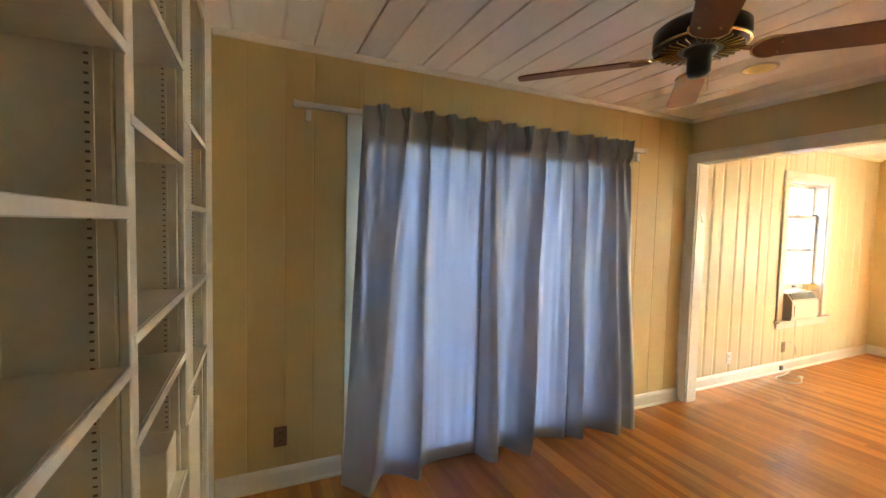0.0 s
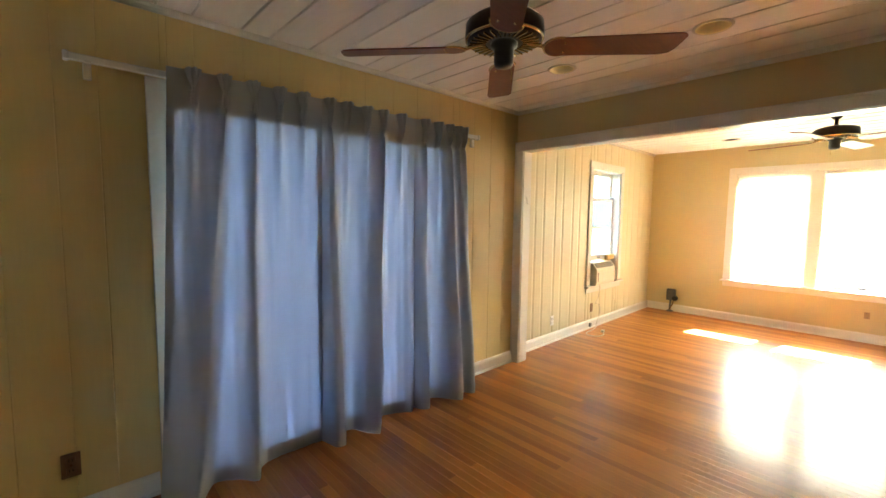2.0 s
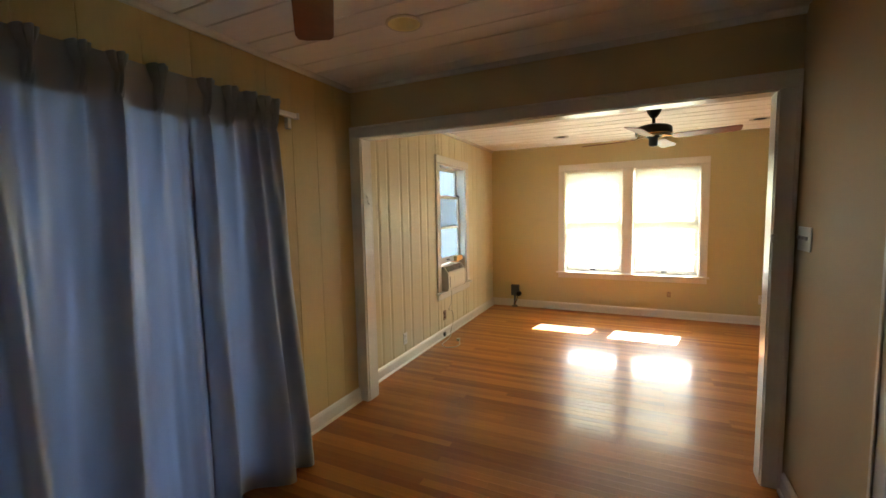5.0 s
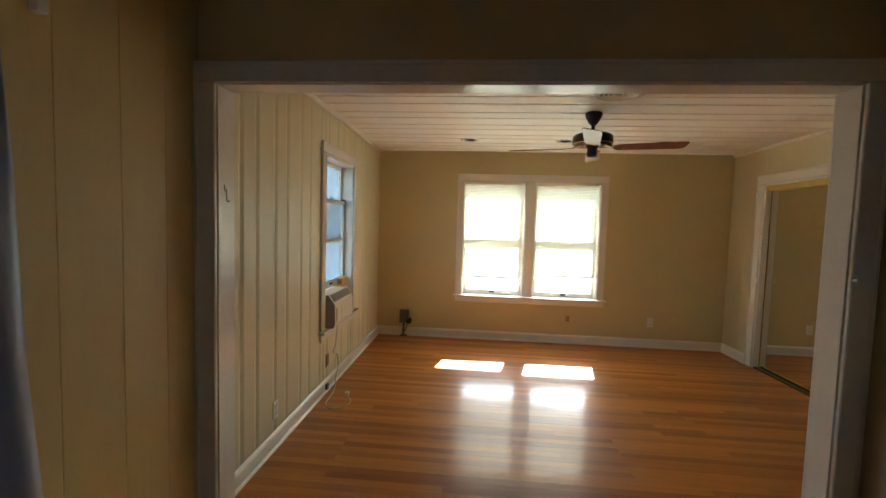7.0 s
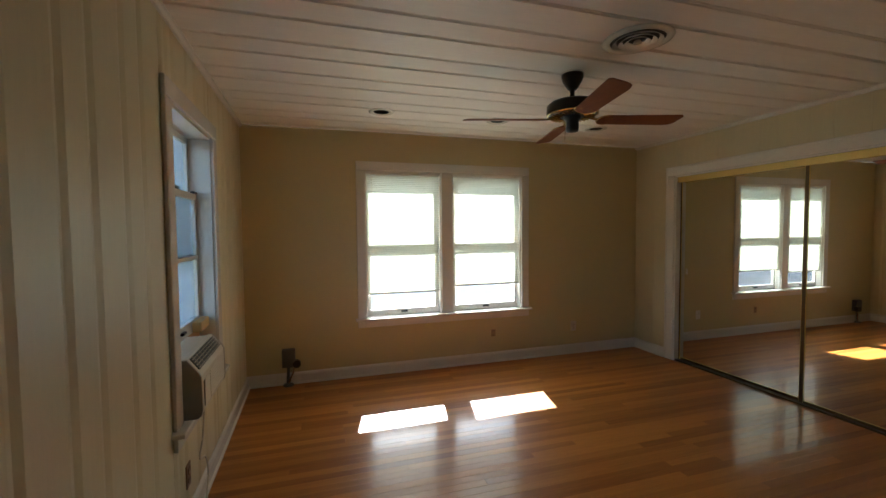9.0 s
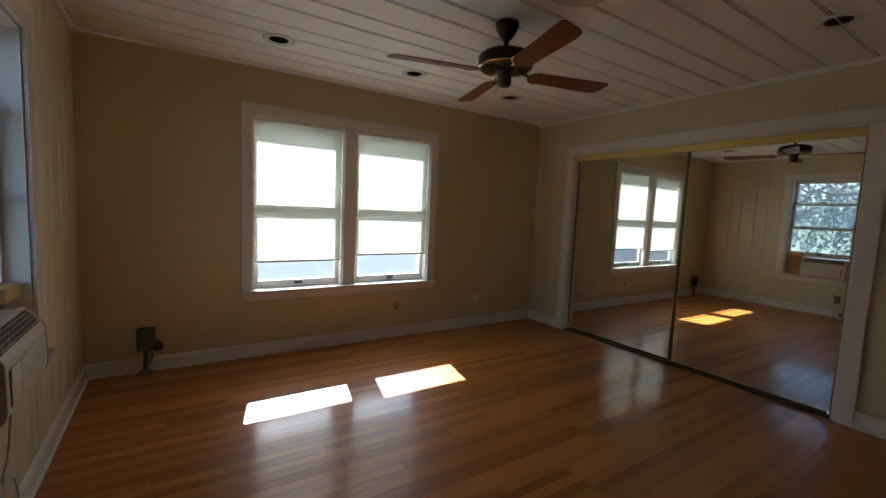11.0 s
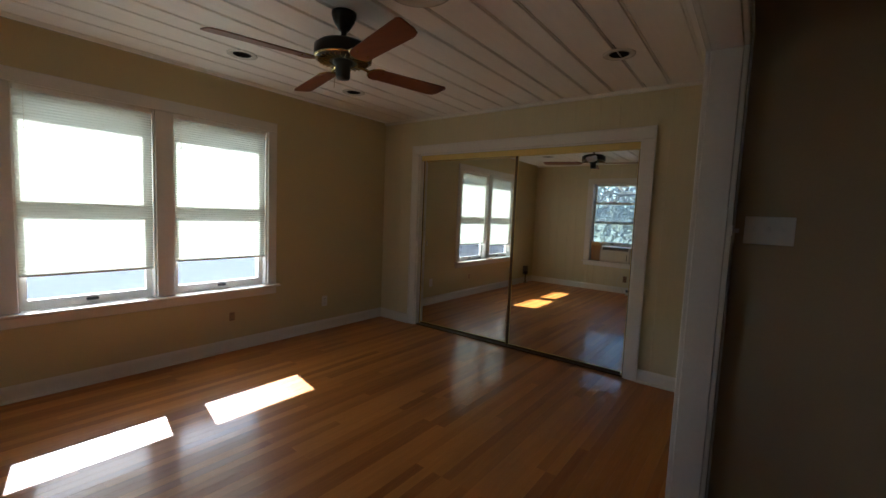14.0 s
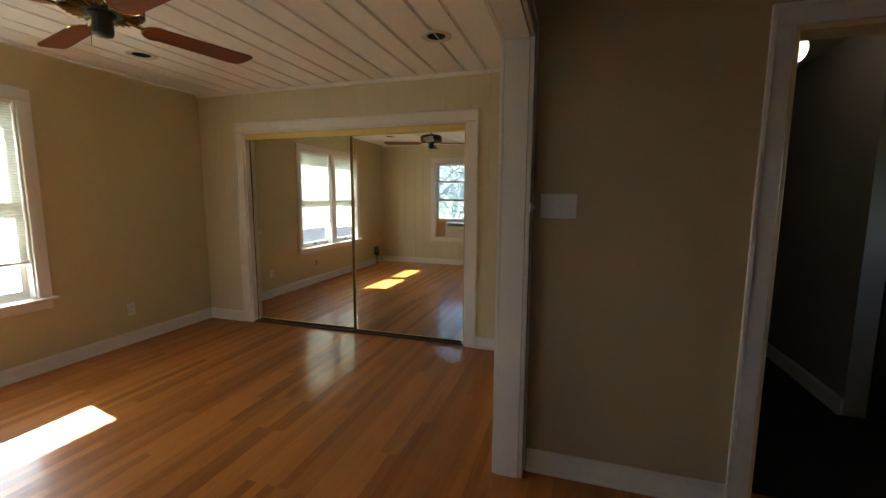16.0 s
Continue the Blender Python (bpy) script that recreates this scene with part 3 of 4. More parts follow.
wood_w = 0.09
for y0, y1 in ((1.60, 1.60 + wood_w), (-0.12 - wood_w, -0.12)):
    part("side_casing", block(*rel(E - 0.02, E, y0, y1, 0.585, 2.06), 0.004), TRIM, window_e)
part("mullion_casing", block(*rel(E - 0.02, E, 0.69, 0.815, 0.585, 2.06), 0.004), TRIM, window_e)
part("head_casing", block(*rel(E - 0.022, E, -0.21, 1.69, 2.061, 2.15), 0.004), TRIM, window_e)
part("sill", block(*rel(E - 0.06, E + 0.06, -0.235, 1.715, 0.562, 0.584), 0.006, 2), TRIM, window_e)
part("apron", block(*rel(E - 0.02, E, -0.21, 1.69, 0.49, 0.561), 0.004), TRIM, window_e)
for y0, y1, _, _ in EWIN:
    for c0, c1 in ((y0, y0 + 0.012), (y1 - 0.012, y1)):
        part("jamb", boxes(rel(E - 0.001, E + 0.2, c0, c1, 0.585, 2.06)), TRIM, window_e)
    part("head", boxes(rel(E - 0.001, E + 0.2, y0 + 0.012, y1 - 0.012, 2.046, 2.0599)), TRIM, window_e)
    part("outer_sill", boxes(rel(E + 0.061, E + 0.22, y0 + 0.012, y1 - 0.012, 0.56, 0.588)), TRIM, window_e)
    low = sash(window_e, "y", y0 + 0.014 + O.y, y1 - 0.014 + O.y, 0.588 + O.z, 1.345 + O.z, E + 0.062 + O.x, 0.032, 0.038, "lower_sash", bottom=0.062)
    sash(window_e, "y", y0 + 0.014 + O.y, y1 - 0.014 + O.y, 1.275 + O.z, 2.045 + O.z, E + 0.096 + O.x, 0.032, 0.038, "upper_sash", bottom=0.055)
    mid = (y0 + y1) / 2
    part("sash_lift", block(*rel(E + 0.042, E + 0.062, mid - 0.035, mid + 0.035, 0.612, 0.634), 0.004), BLACK, low, "black sash lift")


def cell_shade(y0, y1, z_low, label):
    """A pleated cellular shade, pulled down to z_low."""
    s = thing("window_shade", (E + 0.018, (y0 + y1) / 2, z_low), label, "window shade", "shades in the double window")
    h = (y1 - y0) / 2
    bm = bmesh.new()
    z, n = 0.012, 0
    top = 2.046 - z_low
    rows = []
    while z < top:
        rows.append([bm.verts.new((0.0025 if n % 2 else 0.0, u, z)) for u in (-h, h)])
        z += 0.0095
        n += 1
    for a, b in zip(rows, rows[1:]):
        bm.faces.new((a[0], a[1], b[1], b[0]))
    fabric = part("fabric", bm, SHADE, s)
    if fabric.data.polygons[0].normal.x < 0:
        fabric.data.flip_normals()
    part("bottom_rail", block(-0.008, 0.010, -h, h, -0.004, 0.014, 0.004, 2), PLATE_W, s)
    part("head_rail", block(-0.014, 0.016, -h, h, top - 0.02, top + 0.008, 0.003), TRIM, s)
    for u in (h - 0.05,):
        part("cord", tube([(-0.012, u, top - 0.02), (-0.012, u, top - 0.24)], 0.0018, 6), CORD, s)
        part("tassel", lathe([(0, top - 0.27), (0.005, top - 0.265), (0.004, top - 0.24), (0, top - 0.238)], 10, (-0.012, u)), PLATE_W, s)
    return s


cell_shade(0.829, 1.586, 0.818, "white cellular shade lowered to near the sill")
cell_shade(-0.106, 0.676, 0.862, "white cellular shade lowered slightly less than its neighbour")


# ---- north window with the air conditioner ----
window_n = thing("window_2", (5.80, N2, 0.47), "white sash window raised over an air conditioner", "window", kind="structure")
O = -Vector((5.80, N2, 0.47))
for x0, x1 in ((5.31, 5.40), (6.21, 6.30)):
    part("side_casing", block(*rel(x0, x1, N2 - 0.02, N2, 0.565, 2.06), 0.004), TRIM, window_n)
part("head_casing", block(*rel(5.31, 6.30, N2 - 0.022, N2, 2.061, 2.15), 0.004), TRIM, window_n)
part("sill", block(*rel(5.285, 6.325, N2 - 0.055, N2 + 0.06, 0.54, 0.564), 0.006, 2), TRIM, window_n)
part("apron", block(*rel(5.31, 6.30, N2 - 0.02, N2, 0.47, 0.539), 0.004), TRIM, window_n)
for c0, c1 in ((5.40, 5.412), (6.198, 6.21)):
    part("jamb", boxes(rel(c0, c1, N2 - 0.001, N2 + 0.19, 0.565, 2.06)), TRIM, window_n)
part("head", boxes(rel(5.412, 6.198, N2 - 0.001, N2 + 0.19, 2.046, 2.0599)), TRIM, window_n)
part("outer_sill", boxes(rel(5.412, 6.198, N2 + 0.061, N2 + 0.22, 0.54, 0.566)), TRIM, window_n)
low = sash(window_n, "x", 5.414 + O.x, 6.196 + O.x, 0.862 + O.z, 1.70 + O.z, N2 + 0.085 + O.y, 0.034, 0.036, "lower_sash", muntins=(1.305 + O.z,), bottom=0.072, glass=DUSTY)
sash(window_n, "x", 5.414 + O.x, 6.196 + O.x, 1.30 + O.z, 2.045 + O.z, N2 + 0.121 + O.y, 0.034, 0.036, "upper_sash", muntins=(1.69 + O.z,), glass=DUSTY)
part("sash_lock", block(*rel(5.78, 5.84, N2 + 0.08, N2 + 0.10, 1.70, 1.72), 0.004), BLACK, low, "dark sash lock")
part("sash_lock", block(*rel(6.12, 6.19, N2 + 0.075, N2 + 0.10, 1.70, 1.715), 0.004), BLACK, low, "dark sash lock")
part("sash_lift", block(*rel(5.77, 5.83, N2 + 0.065, N2 + 0.085, 0.895, 0.912), 0.004), BRONZE, low, "dark sash lift")

ac = thing("air_conditioner", (5.70, N2 + 0.048, 0.566), "almond window air conditioner under the raised sash", "air conditioner")
part("body", block(-0.27, 0.26, -0.056, 0.42, 0.001, 0.285, 0.006), ALMOND, ac, "almond metal case")


def profile_bar(rows, x0, x1, bevel=0.0):
    """A bar along x with the outline given by rows of depth and height."""
    bm = bmesh.new()
    ends = [[bm.verts.new((x, d, z)) for d, z in rows] for x in (x0, x1)]
    n = len(rows)
    for k in range(n):
        bm.faces.new((ends[0][k], ends[0][(k + 1) % n], ends[1][(k + 1) % n], ends[1][k]))
    bm.faces.new(ends[0])
    bm.faces.new(ends[1][::-1])
    if bevel:
        bmesh.ops.bevel(bm, geom=bm.edges[:], offset=bevel, segments=2, affect="EDGES", profile=0.5)
    return bm


COVER = [(-0.0565, 0.290), (-0.078, 0.290), (-0.128, 0.222), (-0.138, 0.204), (-0.140, 0.045), (-0.134, 0.016), (-0.118, 0.0005), (-0.0565, 0.0005)]
front = part("front", profile_bar(COVER, -0.262, 0.252, 0.003), ALMOND, ac, "almond plastic front")
# Side covers take a darker plastic than the front: shade put into their colour.
for x0, x1 in ((-0.275, -0.2625), (0.2525, 0.265)):
    part("side_cover", profile_bar([(d - 0.003 if d < -0.06 else d, z) for d, z in COVER], x0, x1, 0.003), ALMOND_DARK, ac, "plastic side of the front, its shade put into the colour")
# the outlet grille lies on the sloping top of the front
slope = math.degrees(math.atan2(0.068, 0.050))
louvre_pose = pose(0.0, -0.1035, 0.2565, slope, 0, 0)
bm = block(-0.235, 0.225, -0.034, 0.034, -0.002, 0.0035, 0.001)
bm.transform(louvre_pose)
part("outlet_grille", bm, BLACK, front, "dark outlet grille")
for k in range(4):
    bm = block(-0.233, 0.223, -0.028 + k * 0.0165, -0.0245 + k * 0.0165, 0.0036, 0.008)
    bm.transform(louvre_pose)
    part("louvre", bm, ALMOND_DARK, front)
for k in range(8):
    bm = block(-0.205 + k * 0.057, -0.202 + k * 0.057, -0.032, 0.032, 0.0037, 0.007)
    bm.transform(louvre_pose)
    part("vane", bm, ALMOND_DARK, front)
part("door_slit", block(-0.228, -0.218, -0.1412, -0.1385, 0.045, 0.170), BLACK, front, "dark slit beside the control door")
part("control_door", block(-0.214, -0.120, -0.1425, -0.1395, 0.045, 0.175, 0.001), ALMOND, front, "almond flap over the controls")
for k in range(9):
    part("intake_slat", block(-0.100, 0.230, -0.1425, -0.1390, 0.046 + k * 0.016, 0.053 + k * 0.016, 0.001), ALMOND, front)
filler = thing("filler_panel", (6.08, N2 + 0.09, 0.566), "bare plywood filler panel beside the air conditioner", "panel")
part("board", block(-0.115, 0.115, 0.0, 0.018, 0.0, 0.295, 0.002), PLY, filler)
pine = thing("wood_block", (6.09, N2 + 0.052, 0.868), "small yellow pine block wedged against the sash", "block")
part("wedge", block(-0.10, 0.095, -0.02, 0.028, -0.004, 0.058, 0.004), BLOCK, pine)

# power cord and wall outlets of the north wall
def outlet(at, turn, mat, label, slots=True, wide=0.07, tall=0.115):
    o = thing("outlet", at, label, "outlet", turn=turn)
    plate = part("cover_plate", block(-wide / 2, wide / 2, 0.0, 0.006, -tall / 2, tall / 2, 0.003, 2), mat, o)
    for z in (-0.024, 0.024):
        part("socket", block(-0.017, 0.017, 0.006, 0.009, z - 0.014, z + 0.014, 0.003, 2), mat, plate)
        for u in (-0.006, 0.006):
            part("slot", block(u - 0.0015, u + 0.0015, 0.0085, 0.0095, z - 0.005, z + 0.006), BLACK, plate)
    part("screw", tube([(0, 0.005, 0), (0, 0.0075, 0)], 0.0035, 10), BRASS, plate)
    return o


outlet((0.42, N1, 0.285), 180, PLATE_BR, "brown plastic outlet low on the board wall")
north_outlets = [outlet((5.50, N2, 0.265), 180, PLATE_BR, "brown plastic outlet under the window"),
                 outlet((4.55, N2, 0.25), 180, PLATE_W, "white plastic outlet low on the board wall")]
outlet((E, 0.22, 0.322), 90, PLATE_TAN, "tan outlet under the double window", wide=0.05, tall=0.08)
outlet((E, -0.805, 0.322), 90, PLATE_W, "white outlet low on the plain wall")

cord = thing("power_cord", (5.50, N2 - 0.03, 0.0), "ivory power cord hanging to a coil on the floor", "cord")
part("cable", tube(curve_points([(0.08, -0.035, 0.57), (0.09, -0.02, 0.40), (0.02, -0.02, 0.33), (0.09, -0.03, 0.30), (0.13, -0.03, 0.18), (0.04, -0.04, 0.10), (-0.02, -0.05, 0.02), (-0.16, -0.06, 0.006), (-0.30, -0.07, 0.006), (-0.38, -0.15, 0.006), (-0.33, -0.24, 0.006), (-0.22, -0.255, 0.006), (-0.12, -0.20, 0.008)], 8), 0.0045, 8), CORD, cord, smooth=True)
part("plug", block(-0.125, -0.075, -0.205, -0.17, 0.002, 0.03, 0.006, 2), CORD, cord)
jack = thing("phone_jack", (5.44, N2 - 0.016, 0.05), "small grey phone jack on the baseboard", "jack")
part("case", block(-0.022, 0.022, -0.022, 0.0, -0.025, 0.025, 0.005, 2), GREY, jack)

valve = thing("gas_valve", (E - 0.03, 2.32, 0.0), "dark grey gas valve box with pipes on the wall", "gas valve")
part("box", block(-0.035, 0.03, -0.030, 0.088, 0.175, 0.345, 0.006), GREY, valve)
part("knob", tube([(-0.030, -0.045, 0.215), (-0.080, -0.045, 0.215)], 0.036, 16), BLACK, valve, "round dark knob")
part("pipe", tube(curve_points([(-0.005, 0.03, 0.20), (-0.005, 0.035, 0.12), (-0.005, 0.04, 0.02), (-0.005, 0.04, 0.0)], 5), 0.014, 10), GREY, valve)
part("pipe", tube(curve_points([(-0.03, -0.02, 0.21), (-0.035, -0.01, 0.13), (-0.02, 0.02, 0.06), (-0.02, 0.03, 0.0)], 5), 0.009, 10), STEEL, valve)
part("flange", lathe([(0.0, 0.0), (0.05, 0.0), (0.046, 0.012), (0.02, 0.022), (0.0, 0.022)], 20, (-0.012, 0.035)), GREY, valve)


def switch_plate(at, turn, mat, gangs, label, toggle):
    w = 0.046 * gangs + 0.026
    s = thing("light_switch", at, label, "light switch", turn=turn)
    plate = part("cover_plate", block(-w / 2, w / 2, 0.0, 0.006, -0.057, 0.057, 0.003, 2), mat, s)
    for g in range(gangs):
        u = (g - (gangs - 1) / 2) * 0.046
        part("toggle", block(u - 0.005, u + 0.005, 0.004, 0.018, -0.004, 0.014, 0.002), toggle, plate)
        for z in (-0.03, 0.03):
            part("screw", tube([(u, 0.005, z), (u, 0.0072, z)], 0.003, 8), mat, plate)
    return s


switch_plate((3.565, S1, 1.335), 0, PLATE_W, 3, "white three-gang light switch beside the wide opening", PLATE_W)
switch_plate((1.80, S1, 1.315), 0, STEEL, 2, "brushed steel light switch beside the doorway", BLACK)

latch = thing("latch", (PW - 0.02, -0.01, 1.33), "small white catch on the opening's casing", "latch")
part("plate", block(-0.010, 0.0, -0.012, 0.012, -0.022, 0.022, 0.003), PLATE_W, latch)
part("knob", tube([(-0.010, 0, 0), (-0.028, 0, 0)], 0.009, 12), PLATE_W, latch)
hook = thing("hook", (3.755, OPEN[1] - 0.02, 1.60), "small painted hook on the lining of the opening", "hook")
part("stem", tube(curve_points([(0, 0, 0.024), (0.0, -0.008, 0.020), (-0.003, -0.010, 0.0), (-0.003, -0.010, -0.022), (0.0, -0.016, -0.030), (0.0, -0.020, -0.024)], 5), 0.0026, 8), TRIM, hook, smooth=True)
part("base", block(-0.008, 0.008, -0.004, 0.0, 0.012, 0.042, 0.001), TRIM, hook)


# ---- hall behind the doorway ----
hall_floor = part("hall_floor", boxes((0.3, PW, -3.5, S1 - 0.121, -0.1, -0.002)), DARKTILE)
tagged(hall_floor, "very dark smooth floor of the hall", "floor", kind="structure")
hall_sill = part("threshold", block(DOOR[0] + 0.021, DOOR[1] - 0.021, S1 - 0.13, S1 - 0.02, 0.0, 0.010, 0.004), FLOOR_REST)
tagged(hall_sill, "oak threshold of the hall doorway", "threshold", kind="structure")
tagged(part("wall_hall_1", boxes((1.68, 1.80, -3.4, -1.25, -0.1, HIGH)), HALLWALL), "grey beige hall wall with a white baseboard", "wall", kind="structure")
tagged(part("wall_hall_2", boxes((0.3, PW, -3.52, -3.4, -0.1, HIGH)), HALLWALL), "grey beige wall at the end of the hall", "wall", kind="structure")
tagged(part("wall_hall_3", boxes((3.0, 3.12, -3.4, S1 - 0.121, -0.1, HIGH)), HALLWALL), "grey beige side wall of the hall", "wall", kind="structure")
# The opening is unseen, added to bring daylight onto the hall door's jamb.
wall_with_openings("wall_hall_4", "y", 0.42, 0.30, -3.4, S1 - 0.121, HIGH, [(-0.95, -0.55, 1.15, 1.70)], YELLOW, "yellow painted side room wall with an unseen opening added for light")
tagged(part("wall_hall_5", boxes((0.42, 1.679, -1.60, -1.48, -0.1, HIGH)), YELLOW), "yellow painted wall behind a dark cabinet", "wall", kind="structure")
tagged(part("ceiling_3", boxes((0.3, PW, -3.5, S1 - 0.121, HIGH, HIGH + 0.08)), HALLWALL), "plain ceiling of the hall", "ceiling", kind="structure")
baseboard("y", -3.4, -1.25, 1.80, 1)
cab = thing("cabinet", (1.30, -1.26, 0.0), "dark base cabinet with a steel handle", "cabinet")
part("body", block(-0.35, 0.36, -0.215, 0.0, 0.0, 0.85, 0.004), CABINET, cab)
part("worktop", block(-0.37, 0.375, -0.218, 0.02, 0.851, 0.885, 0.005), CABINET, cab)
dr = part("door", block(-0.33, 0.34, 0.0, 0.018, 0.1, 0.82, 0.004), CABINET, cab)
part("handle", tube([(0.18, 0.04, 0.78), (0.32, 0.04, 0.78)], 0.006, 10), STEEL, dr, "steel bar handle")
globe = thing("ceiling_light", (2.25, -1.32, HIGH - 0.012), "lit round globe light on the hall ceiling", "ceiling light")
part("canopy", lathe([(0, 0), (0.06, 0), (0.06, -0.02), (0.04, -0.035), (0, -0.035)], 24), BRASS, globe, smooth=True)
part("globe", lathe([(0.0, -0.225), (0.035, -0.218), (0.060, -0.200), (0.078, -0.168), (0.083, -0.138), (0.078, -0.108), (0.060, -0.074), (0.040, -0.046), (0.0, -0.036)], 28), GLOBE, globe, "glowing white globe", smooth=True)

door = thing("door_1", (DOOR[1] - 0.018, S1 - 0.128, 0.012), "cream painted hall door standing open", "door", kind="structure", turn=-92)
part("leaf", block(0.0, 0.705, -0.0, 0.035, 0.0, 1.985, 0.003), CREAMPAINT, door)
for z0, z1 in ((0.18, 0.85), (1.0, 1.82)):
    for y0, y1 in ((-0.006, 0.0), (0.035, 0.041)):
        bm = boxes((0.11, 0.595, y0, y1, z0, z0 + 0.03), (0.11, 0.595, y0, y1, z1 - 0.03, z1), (0.11, 0.14, y0, y1, z0 + 0.03, z1 - 0.03), (0.565, 0.595, y0, y1, z0 + 0.03, z1 - 0.03))
        part("panel_moulding", bm, CREAMPAINT, door)
for z in (0.22, 1.78):
    part("hinge", block(-0.006, 0.012, -0.012, 0.004, z - 0.045, z + 0.045, 0.002), BRASS, door, "worn painted hinge")
part("knob", lathe([(0, 0.0), (0.02, 0.0), (0.012, 0.02), (0.026, 0.04), (0.022, 0.058), (0, 0.06)], 20), BRASS, door).matrix_local = pose(0.645, 0.035, 0.93, -90, 0, 0)


# ---- bookcase ----
FX, BX = 0.092, -0.225
case = thing("bookcase", (FX, 1.3, 0.0), "cream built-in bookcase with empty adjustable shelves", "bookcase")
OB = Vector((FX, 1.3, 0.0))


def cb(x0, x1, y0, y1, z0, z1, bevel=0.003):
    return block(x0 - OB.x, x1 - OB.x, y0 - OB.y, y1 - OB.y, z0, z1, bevel)


part("back", cb(BX, BX + 0.012, S1 + 0.001, N1, 0.0, HIGH, 0), SHELFPAINT, case)
uprights = [(S1 + 0.002, S1 + 0.04), (1.115, 1.165), (1.745, 1.90), (2.36, N1 - 0.001)]
for y0, y1 in uprights:
    core = part("upright", cb(BX + 0.012, FX - 0.02, y0, y0 + 0.02, 0.0, HIGH), SHELFPAINT, case)
    part("stile", cb(FX - 0.019, FX, y0, y1, 0.0 if y0 != 1.745 else 0.80, HIGH - 0.001), TRIM, case, "white face stile")
    if y0 > 0.5:
        for xs in (FX - 0.055, FX - 0.185):
            strip = part("shelf_standard", cb(xs - 0.009, xs + 0.009, y0 - 0.004, y0, 0.15, HIGH - 0.15, 0), SHELFPAINT, case, "painted slotted metal shelf standard")
            bm = bmesh.new()
            for k in range(124):
                z = 0.18 + k * 0.0166
                box(bm, xs - 0.0035 - OB.x, xs + 0.0035 - OB.x, y0 - 0.0050 - OB.y, y0 - 0.0042 - OB.y, z, z + 0.0042)
            tagged(part("slot_row", bm, SLOT, strip, "row of small dark slots"), kind="stuff")
bays = [(S1 + 0.04, 1.114, (0.50, 0.86, 1.21, 1.50, 1.79, 2.10)), (1.137, 1.743, (0.66, 1.055, 1.26, 1.672, 1.965)), (1.767, 2.358, (0.905, 1.235, 1.535, 1.815))]
for y0, y1, heights in bays:
    for z in heights:
        shelf = part("shelf", cb(BX + 0.012, FX - 0.006, y0, y1, z - 0.018, z, 0.002), SHELFPAINT, case)
        part("front_edge", cb(FX - 0.006, FX + 0.002, y0, y1, z - 0.022, z + 0.001, 0.002), TRIM, shelf, "white front edge")
part("plinth", cb(FX - 0.03, FX - 0.012, S1 + 0.04, 2.36, 0.0, 0.09), TRIM, case)
part("top_rail", cb(FX - 0.018, FX - 0.001, S1 + 0.041, 2.359, HIGH - 0.07, HIGH - 0.001), TRIM, case)
part("low_panel", cb(FX - 0.20, FX - 0.03, 1.60, 1.742, 0.095, 0.80), SHELFPAINT, case, "cream box panel in the lower part")
part("low_panel", cb(FX - 0.20, FX + 0.004, 1.768, 2.03, 0.095, 0.80), SHELFPAINT, case, "cream box panel in the lower part")


# ---- sliding glass door and curtains ----
slider = thing("window_3", (1.85, N1 + 0.075, 0.0), "white framed glass patio door behind the curtains", "patio door", kind="structure")
part("frame", boxes((-0.99, -0.96, -0.06, 0.09, 0.03, 2.059), (0.96, 0.99, -0.06, 0.09, 0.03, 2.059), (-0.96, 0.96, -0.06, 0.09, 2.045, 2.059), (-0.96, 0.96, -0.06, 0.09, 0.031, 0.06)), TRIM, slider)
sash(slider, "x", -0.958, 0.03, 0.062, 2.043, -0.03, 0.03, 0.036, "door_panel")
sash(slider, "x", -0.03, 0.958, 0.062, 2.043, 0.012, 0.03, 0.036, "door_panel")
door_casing = casing("x", N1, -1, SLIDER[0], SLIDER[1], 2.10, 0.095, label="white casing of the patio door", kinds="lr")
part("head_casing", block(SLIDER[0] + 0.001, SLIDER[1] - 0.001, N1 - 0.02, N1, 2.061, 2.10, 0.004), TRIM, door_casing)

rod = thing("curtain_rod", (1.80, N1 - 0.030, 2.12), "white curtain rod on wall brackets", "curtain rod")
part("rod", block(-1.315, 1.30, -0.026, 0.0, -0.022, 0.010, 0.006, 2), TRIM, rod)
for u in (-1.245, 1.255):
    br = part("bracket", block(u - 0.013, u + 0.013, -0.030, 0.030, -0.027, -0.016, 0.003), TRIM, rod)
    part("wall_plate", block(u - 0.015, u + 0.015, 0.0, 0.030, -0.088, -0.018, 0.004, 2), TRIM, br)
for u in (-1.315, 1.30):
    part("finial", block(u - 0.010, u + 0.010, -0.032, 0.006, -0.026, 0.014, 0.006, 2), TRIM, rod)

